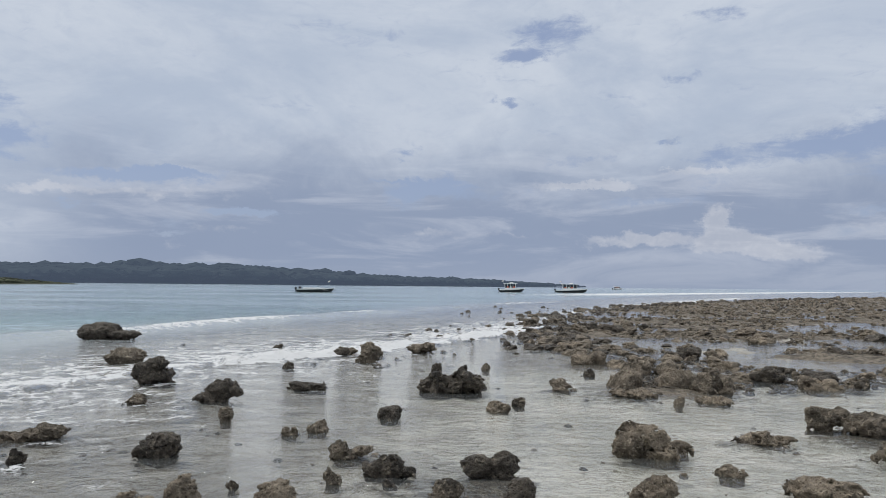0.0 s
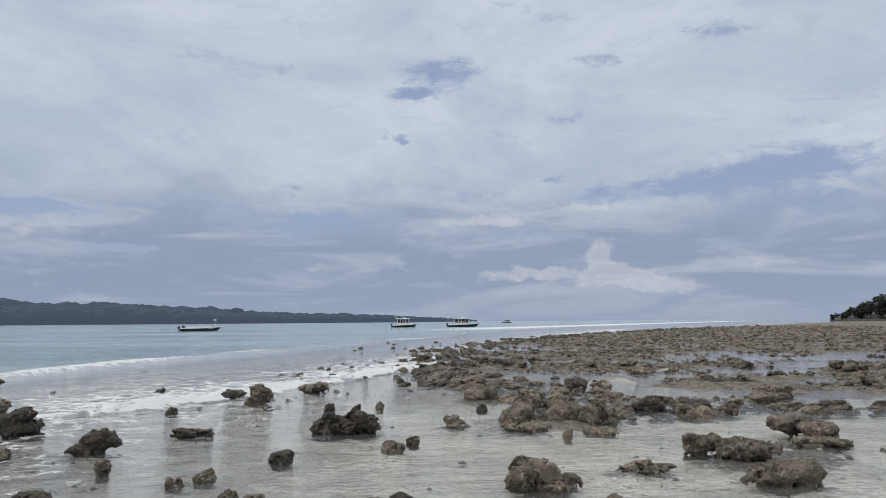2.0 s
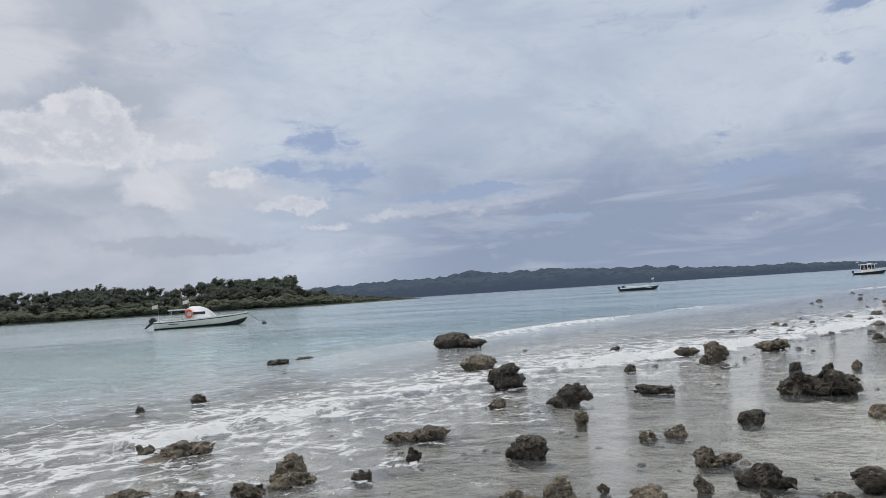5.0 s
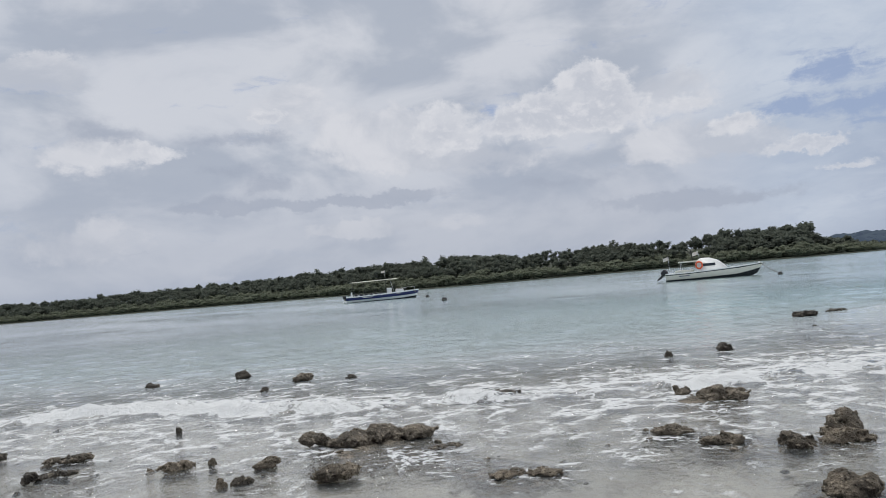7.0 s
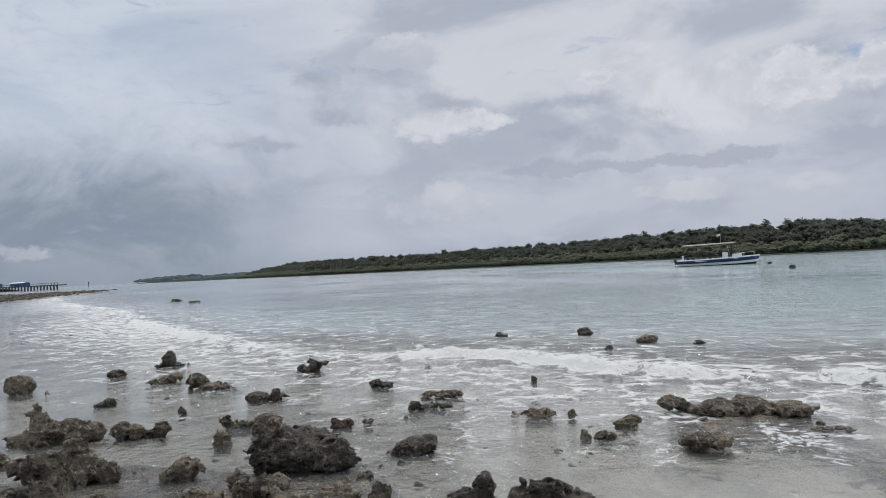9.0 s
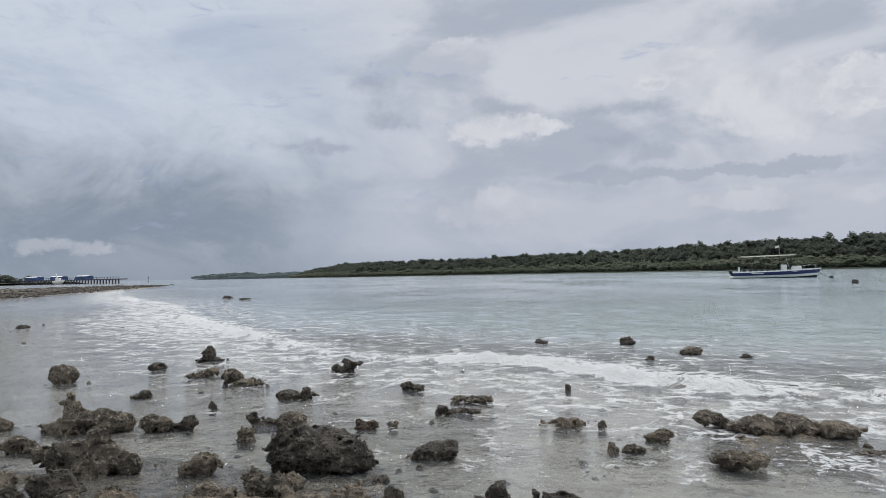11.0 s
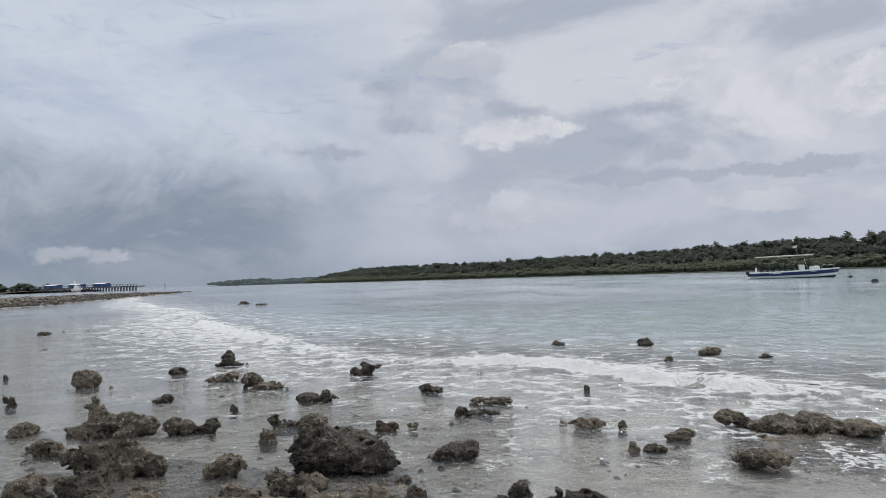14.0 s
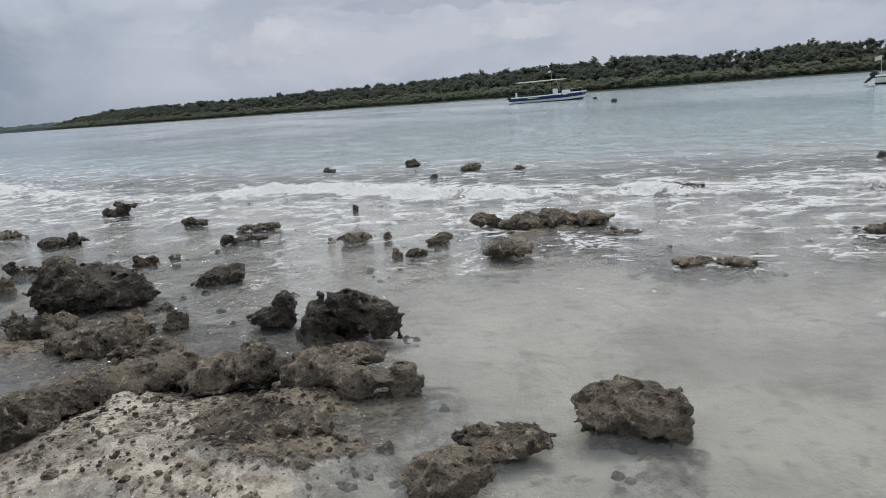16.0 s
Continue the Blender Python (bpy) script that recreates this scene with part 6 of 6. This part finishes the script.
def speedboat(m):
    """White cabin speedboat with a black boot stripe, moored."""
    b = thing("speedboat", "white cabin speedboat with black waterline stripe moored at a buoy", "boat", m)
    L, W = 8.4, 2.4
    part("hull_bottom", hull_band(L, W, -0.45, 0.72, 1.12, 0.0, 0.50), BLACK, b, "black antifouled hull bottom", True)
    part("hull_side", hull_band(L, W, -0.45, 0.72, 1.12, 0.50, 0.86), CREAM, b, "glossy cream hull side", True)
    part("hull_stripe", hull_band(L, W, -0.45, 0.72, 1.12, 0.86, 0.92, grow=0.012), BLACK, b, "thin black sheer stripe", True)
    part("deck", hull_band(L, W, -0.45, 0.72, 1.12, 0.92, 1.0, cap=True), WHITE, b, "white foredeck", True)
    bm = bmesh.new()
    prof = ((-1.15, 0.78), (-1.15, 1.72), (-0.75, 1.88), (0.0, 1.86), (0.7, 1.62), (1.25, 1.22), (1.6, 0.86))
    rings = [[bm.verts.new((x, s * (0.95 if z < 1.0 else 0.95 - 0.42 * ((z - 0.8) / 1.1) ** 2), z)) for x, z in prof] for s in (-1, -0.5, 0.5, 1)]
    for ri, s in zip(rings, (-1, -0.5, 0.5, 1)):
        for v in ri:
            if abs(s) < 1:
                v.co.y *= 0.6
                v.co.z += 0.06 if v.co.z > 1 else 0
    for a, c in zip(rings, rings[1:]):
        for k in range(len(prof) - 1):
            bm.faces.new((a[k], a[k + 1], c[k + 1], c[k]))
    bm.faces.new(rings[0])
    bm.faces.new(rings[-1][::-1])
    bmesh.ops.recalc_face_normals(bm, faces=bm.faces)
    cabin = part("cabin", bm, WHITE, b, "rounded white cabin", True)
    part("windscreen", tube([(0.72, -0.62, 1.50), (0.80, 0, 1.66), (0.72, 0.62, 1.50)], 0.06), GLASS, cabin)
    for s in (-1, 1):
        part("dark_side_pane", box(-0.6, 0.55, s * 0.86 - 0.03, s * 0.86 + 0.03, 1.18, 1.42, 0.02), GLASS, cabin)
    part("hard_top", box(-2.9, -0.9, -0.9, 0.9, 1.62, 1.74, 0.05), CANVAS, b, "grey-green canvas cockpit top")
    for x in (-2.7, -1.3):
        for s in (-0.85, 0.85):
            part("top_post", tube([(x, s, 0.75), (x, s, 1.65)], 0.022), STEEL, b)
    ring = [(-0.95 + 0.30 * math.cos(k * math.pi / 8), -1.02, 1.30 + 0.30 * math.sin(k * math.pi / 8)) for k in range(17)]
    part("lifebuoy", tube(ring, 0.075), ORANGE, b, "orange lifebuoy on the cabin side", True)
    for s in (-0.45, 0.45):
        outboard(b, -L / 2, s, 0.35, 45)
    part("seat_bench", box(-3.3, -1.6, -0.8, 0.8, 0.62, 0.95, 0.06), CANVAS, b)
    flag_pole(b, -3.8, -0.6, 0.7, 1.6)
    flag_pole(b, -0.9, -0.3, 1.85, 0.75, 0.1)
    part("aerial", tube([(-1.6, 0.5, 1.7), (-1.75, 0.5, 2.9)], 0.03), RUBBER, b)
    part("name_bars", box(-2.9, -1.9, -1.205, -1.195, 0.40, 0.46), NAVY, b)
    part("cleat", box(4.35, 4.55, -0.06, 0.06, 1.1, 1.18, 0.02), STEEL, b)
    return b


def tour_boat(m):
    """Long open white boat with a navy side band and a canvas roof."""
    b = thing("tour_boat", "long white open tour boat with navy band and canvas roof", "boat", m)
    L, W = 11.0, 2.7
    part("hull_bottom", hull_band(L, W, -0.4, 0.95, 1.35, 0.0, 0.34, rocker=1.0), BLACK, b, "dark antifouled hull bottom", True)
    part("lower_side", hull_band(L, W, -0.4, 0.95, 1.35, 0.34, 0.56, rocker=1.0), WHITE, b, "white lower hull side", True)
    part("side_band", hull_band(L, W, -0.4, 0.95, 1.35, 0.56, 0.88, grow=0.006, rocker=1.0), NAVY, b, "navy blue side band", True)
    part("gunwale", hull_band(L, W, -0.4, 0.95, 1.35, 0.88, 1.0, cap=True, grow=0.02, rocker=1.0), WHITE, b, "white gunwale and deck", True)
    part("name_bars", box(-2.9, -1.3, -1.372, -1.362, 0.66, 0.74), WHITE, b)
    part("bow_mark_bars", box(2.5, 3.2, -1.21, -1.20, 0.88, 0.94), WHITE, b)
    bm = bmesh.new()
    rows = []
    for i in range(17):
        x = -4.8 + 7.8 * i / 16
        rows.append([bm.verts.new((x, y, 3.05 + 0.18 * (1 - (y / 1.35) ** 2) + 0.16 * i / 16 + 0.015 * math.sin(i * 1.7))) for y in (-1.35, -0.9, -0.4, 0.4, 0.9, 1.35)])
    for a, c in zip(rows, rows[1:]):
        for k in range(5):
            bm.faces.new((a[k], c[k], c[k + 1], a[k + 1]))
    bmesh.ops.solidify(bm, geom=bm.faces[:], thickness=0.07)
    part("canopy", bm, CANVAS, b, "pale sagging canvas roof", True)
    for x in (-4.4, -2.6, -0.8, 0.9, 2.3):
        for s in (-1.28, 1.28):
            part("canopy_post", tube([(x, s, 1.0), (x, s, 3.1)], 0.016), RUBBER, b)
    for x in (-3.9, -3.1, -2.3, -1.5, -0.7, 0.1):
        bench = part("bench", box(x - 0.22, x + 0.22, -1.1, 1.1, 0.95, 1.28, 0.04), RUBBER, b, "dark passenger bench")
        part("backrest", box(x - 0.26, x - 0.18, -1.1, 1.1, 1.28, 1.72, 0.03), RUBBER, bench)
    console = part("helm_console", box(1.0, 1.8, -0.6, 0.6, 1.0, 1.9, 0.12), WHITE, b, "rounded white helm console", True)
    part("windscreen", box(1.70, 1.76, -0.55, 0.55, 1.9, 2.5, 0.02), GLASS, console)
    part("screen_strut", tube([(2.1, -0.6, 1.4), (1.7, -0.6, 2.9)], 0.03), STEEL, console)
    part("foredeck_box", box(2.4, 3.7, -0.7, 0.7, 1.1, 1.6, 0.12), WHITE, b, "white foredeck locker", True)
    rail(b, [(2.6, -1.05, 1.68), (4.0, -0.75, 1.72), (5.5, -0.2, 1.80), (5.5, 0.2, 1.80), (4.0, 0.75, 1.72), (2.6, 1.05, 1.68)], 1.15, 0.016)
    part("aerial", tube([(-0.4, 0, 3.2), (-0.5, 0, 4.7)], 0.03), RUBBER, b)
    flag_pole(b, 0.9, 0.2, 3.25, 1.5)
    part("white_drum", tube([(-4.6, -0.9, 0.95), (-4.6, -0.9, 1.65)], 0.14), WHITE, b)
    part("stern_step", box(-5.95, -5.45, -0.9, 0.9, 0.1, 0.3, 0.03), WHITE, b)
    outboard(b, -5.6, 0.0, 0.45)
    return b


def cabin_boat(m, length, label):
    """Small dark-hulled passenger launch with a white roof on posts and two outboards."""
    b = thing("passenger_launch", label, "boat", m, "launches anchored off the reef")
    W = length * 0.30
    part("hull_side", hull_band(length, W, -0.4, 0.75, 1.15, 0.0, 0.80), BLACK, b, "black hull", True)
    part("gunwale", hull_band(length, W, -0.4, 0.75, 1.15, 0.80, 1.0, cap=True, grow=0.01), WHITE, b, "white gunwale", True)
    a, c = -0.26 * length, 0.20 * length
    for s in (-1, 1):
        part("cabin_side", box(a, c, s * W * 0.38 - 0.03, s * W * 0.38 + 0.03, 0.8, 1.22, 0.02), WHITE, b)
        for k in range(5):
            x = a + (c - a) * k / 4
            part("roof_post", box(x - 0.05, x + 0.05, s * W * 0.38 - 0.05, s * W * 0.38 + 0.05, 1.15, 2.45, 0.01), WHITE, b)
        # dark pane across the open side stands in for the shaded interior
        part("dark_side_pane", box(a + 0.1, c - 0.1, s * W * 0.36 - 0.015, s * W * 0.36 + 0.015, 1.24, 2.3, 0.01), GLASS, b)
    part("roof", box(a - 0.5, c + 0.5, -W * 0.46, W * 0.46, 2.42, 2.58, 0.06), WHITE, b, "flat white roof")
    part("windscreen", box(c + 0.05, c + 0.11, -W * 0.36, W * 0.36, 1.3, 2.3, 0.02), GLASS, b)
    part("foredeck", box(c, c + 0.2 * length, -W * 0.28, W * 0.28, 1.0, 1.18, 0.05), WHITE, b)
    for s in (-0.3, 0.3):
        outboard(b, -length / 2, s, 0.4)
    flag_pole(b, a - 0.3, 0.3, 2.5, 0.9, 0.1)
    part("roof_locker", box(-0.3, 0.7, -0.4, 0.4, 2.58, 2.80, 0.04), WHITE, b)
    for k in range(3):
        part("life_jacket_rack", box(a + 0.5 + 0.9 * k, a + 1.0 + 0.9 * k, -W * 0.40 - 0.04, -W * 0.40 + 0.02, 1.25, 1.6, 0.05), ORANGE if k != 1 else CANVAS, b, "rack of orange and pale life jackets")
    return b


def low_boat(m):
    """Low open black boat with a white rim."""
    b = thing("open_boat", "low black open boat with white gunwale anchored offshore", "boat", m)
    L, W = 7.4, 2.0
    part("hull_side", hull_band(L, W, -0.35, 0.66, 0.92, 0.0, 0.84), BLACK, b, "black hull", True)
    part("gunwale", hull_band(L, W, -0.35, 0.66, 0.92, 0.84, 1.0, cap=True, grow=0.015), WHITE, b, "white gunwale and deck", True)
    part("name_bars", box(1.6, 2.7, -0.93, -0.92, 0.42, 0.52), WHITE, b)
    part("cover", box(-2.4, 2.2, -0.75, 0.75, 0.72, 0.92, 0.06), WHITE, b, "white deck cover")
    outboard(b, -L / 2, 0.0, 0.3)
    part("stern_box", box(-3.3, -2.7, -0.5, 0.5, 0.7, 1.15, 0.05), RUBBER, b)
    flag_pole(b, 3.1, 0.0, 0.9, 1.6, -0.2)
    return b


speedboat(pose(-50.8, 55.6, 0, 0, 0, 39) @ Matrix.Diagonal((1, 1, 1.08, 1)))
tour_boat(pose(-107.3, 44.0, 0, 0, 0, 68))
low_boat(pose(-21.5, 152, 0, 0, 0, 8))
cabin_boat(pose(27.5, 205, 0, 0, 0, -6), 6.6, "small white-roofed launch with black hull anchored offshore")
cabin_boat(pose(45.3, 207, 0, 0, 0, -8), 8.7, "larger white-roofed launch with black hull anchored offshore")
cabin_boat(pose(172, 600, 0, 0, 0, 15), 9.0, "distant white launch running along the outer surf")


def buoy(x, y, r, label):
    v, f = ICO[3]
    bm = bmesh.new()
    bmesh.ops.create_icosphere(bm, subdivisions=3, radius=r)
    for q in bm.verts:
        if q.co.z > r * 0.75:
            q.co.z = r * 0.75 + (q.co.z - r * 0.75) * 0.4
    b = thing("mooring_buoy", label, "buoy", pose(x, y, r * 0.35), "mooring buoys")
    part("float", bm, RUBBER, b, "", True)
    part("collar", tube([(r * 1.0 * math.cos(k * 0.5236), r * 1.0 * math.sin(k * 0.5236), 0) for k in range(13)], r * 0.09, 6), ROPE, b)
    part("eye", tube([(0, 0, r * 0.7), (0, 0, r * 1.05)], r * 0.12), STEEL, b)
    return b


buoy(-66.4, 34.0, 0.29, "round black mooring buoy floating in the channel")
buoy(-97, 47.2, 0.26, "small dark mooring buoy ahead of the tour boat")
buoy(-43.3, 55.9, 0.20, "small black mooring buoy ahead of the speedboat")


def rope(a, b, sag):
    pts = [tuple(p + (q - p) * k / 10 for p, q in zip(a, b)) for k in range(11)]
    pts = [(x, y, z - sag * 4 * (k / 10) * (1 - k / 10)) for k, (x, y, z) in enumerate(pts)]
    bm = tube(pts, 0.03, 6)
    me = bpy.data.meshes.new("mooring_rope")
    bm.to_mesh(me)
    bm.free()
    me.materials.append(ROPE)
    return tagged(new("mooring_rope", me), "thin dark mooring rope from bow to buoy", "rope", "mooring ropes")


rope((-47.2, 58.4, 1.15), (-43.3, 55.9, 0.12), 0.12)
rope((-105.2, 48.8, 1.3), (-97, 47.2, 0.15), 0.3)

# ---- jetty ----


def jetty(m, length):
    b = thing("jetty", "long concrete jetty on piles with blue-roofed sheds", "jetty", m)
    part("deck", box(-length, 0, -3, 3, 2.3, 2.9, 0.05), CONCRETE, b)
    for k in range(int(length / 2.8)):
        part("support_column", tube([(-1 - k * 2.8, -2.5, -2), (-1 - k * 2.8, -2.5, 2.4)], 0.45, 6), CONCRETE, b)
    for k in range(int(length / 2.6)):
        part("rail_post", box(-0.3 - k * 2.6 - 0.12, -0.3 - k * 2.6 + 0.12, -2.95, -2.75, 2.9, 4.0), CONCRETE, b)
    part("hand_rail", box(-length, 0, -2.93, -2.77, 3.9, 4.05), CONCRETE, b)
    for x0, x1 in ((-42.0, -31.0), (-67.5, -56.0), (-93.0, -81.0)):
        shed = part("shed", box(x0, x1, -2.4, 2.4, 2.9, 4.9), BLUE_ROOF, b, "blue sheet-metal shed")
        bm = bmesh.new()
        ends = [[bm.verts.new((x, y, z)) for y, z in ((-2.9, 4.85), (0, 5.4), (2.9, 4.85), (0, 5.2))] for x in (x0 - 0.4, x1 + 0.4)]
        for k in range(4):
            bm.faces.new((ends[0][k], ends[1][k], ends[1][(k + 1) % 4], ends[0][(k + 1) % 4]))
        bm.faces.new(ends[0][::-1])
        bm.faces.new(ends[1])
        part("shed_roof", bm, WHITE, shed, "pale sheet roof")
    return b


jetty(pose(-424.4, -208.6, 0, 0, 0, 64), 130)
ferry = thing("ferry", "white ferry with a raked mast lying beyond the jetty", "boat", pose(-446.7, -261.4, 0.6, 0, 0, 64) @ Matrix.Diagonal((0.7, 0.7, 0.7, 1)))
part("hull_side", hull_band(14, 4, -0.6, 2.4, 3.4, 0.0, 1.0, cap=True), WHITE, ferry, "", True)
part("wheelhouse", box(-3, 3, -1.5, 1.5, 2.6, 5.0, 0.2), WHITE, ferry)
part("mast", tube([(-2.0, 0, 5.0), (-4.2, 0, 9.6)], (0.7, 0.15), 8), WHITE, ferry, "white raked mast")
post = thing("channel_marker", "thin dark channel marker post standing in the sea", "marker", pose(-575, -262, 0))
part("marker_pole", tube([(0, 0, -2), (0, 0, 3.4)], 0.22), BLACK, post)
part("top_mark", tube([(0, 0, 3.2), (0, 0, 4.6)], (0.55, 0.1)), BLACK, post)
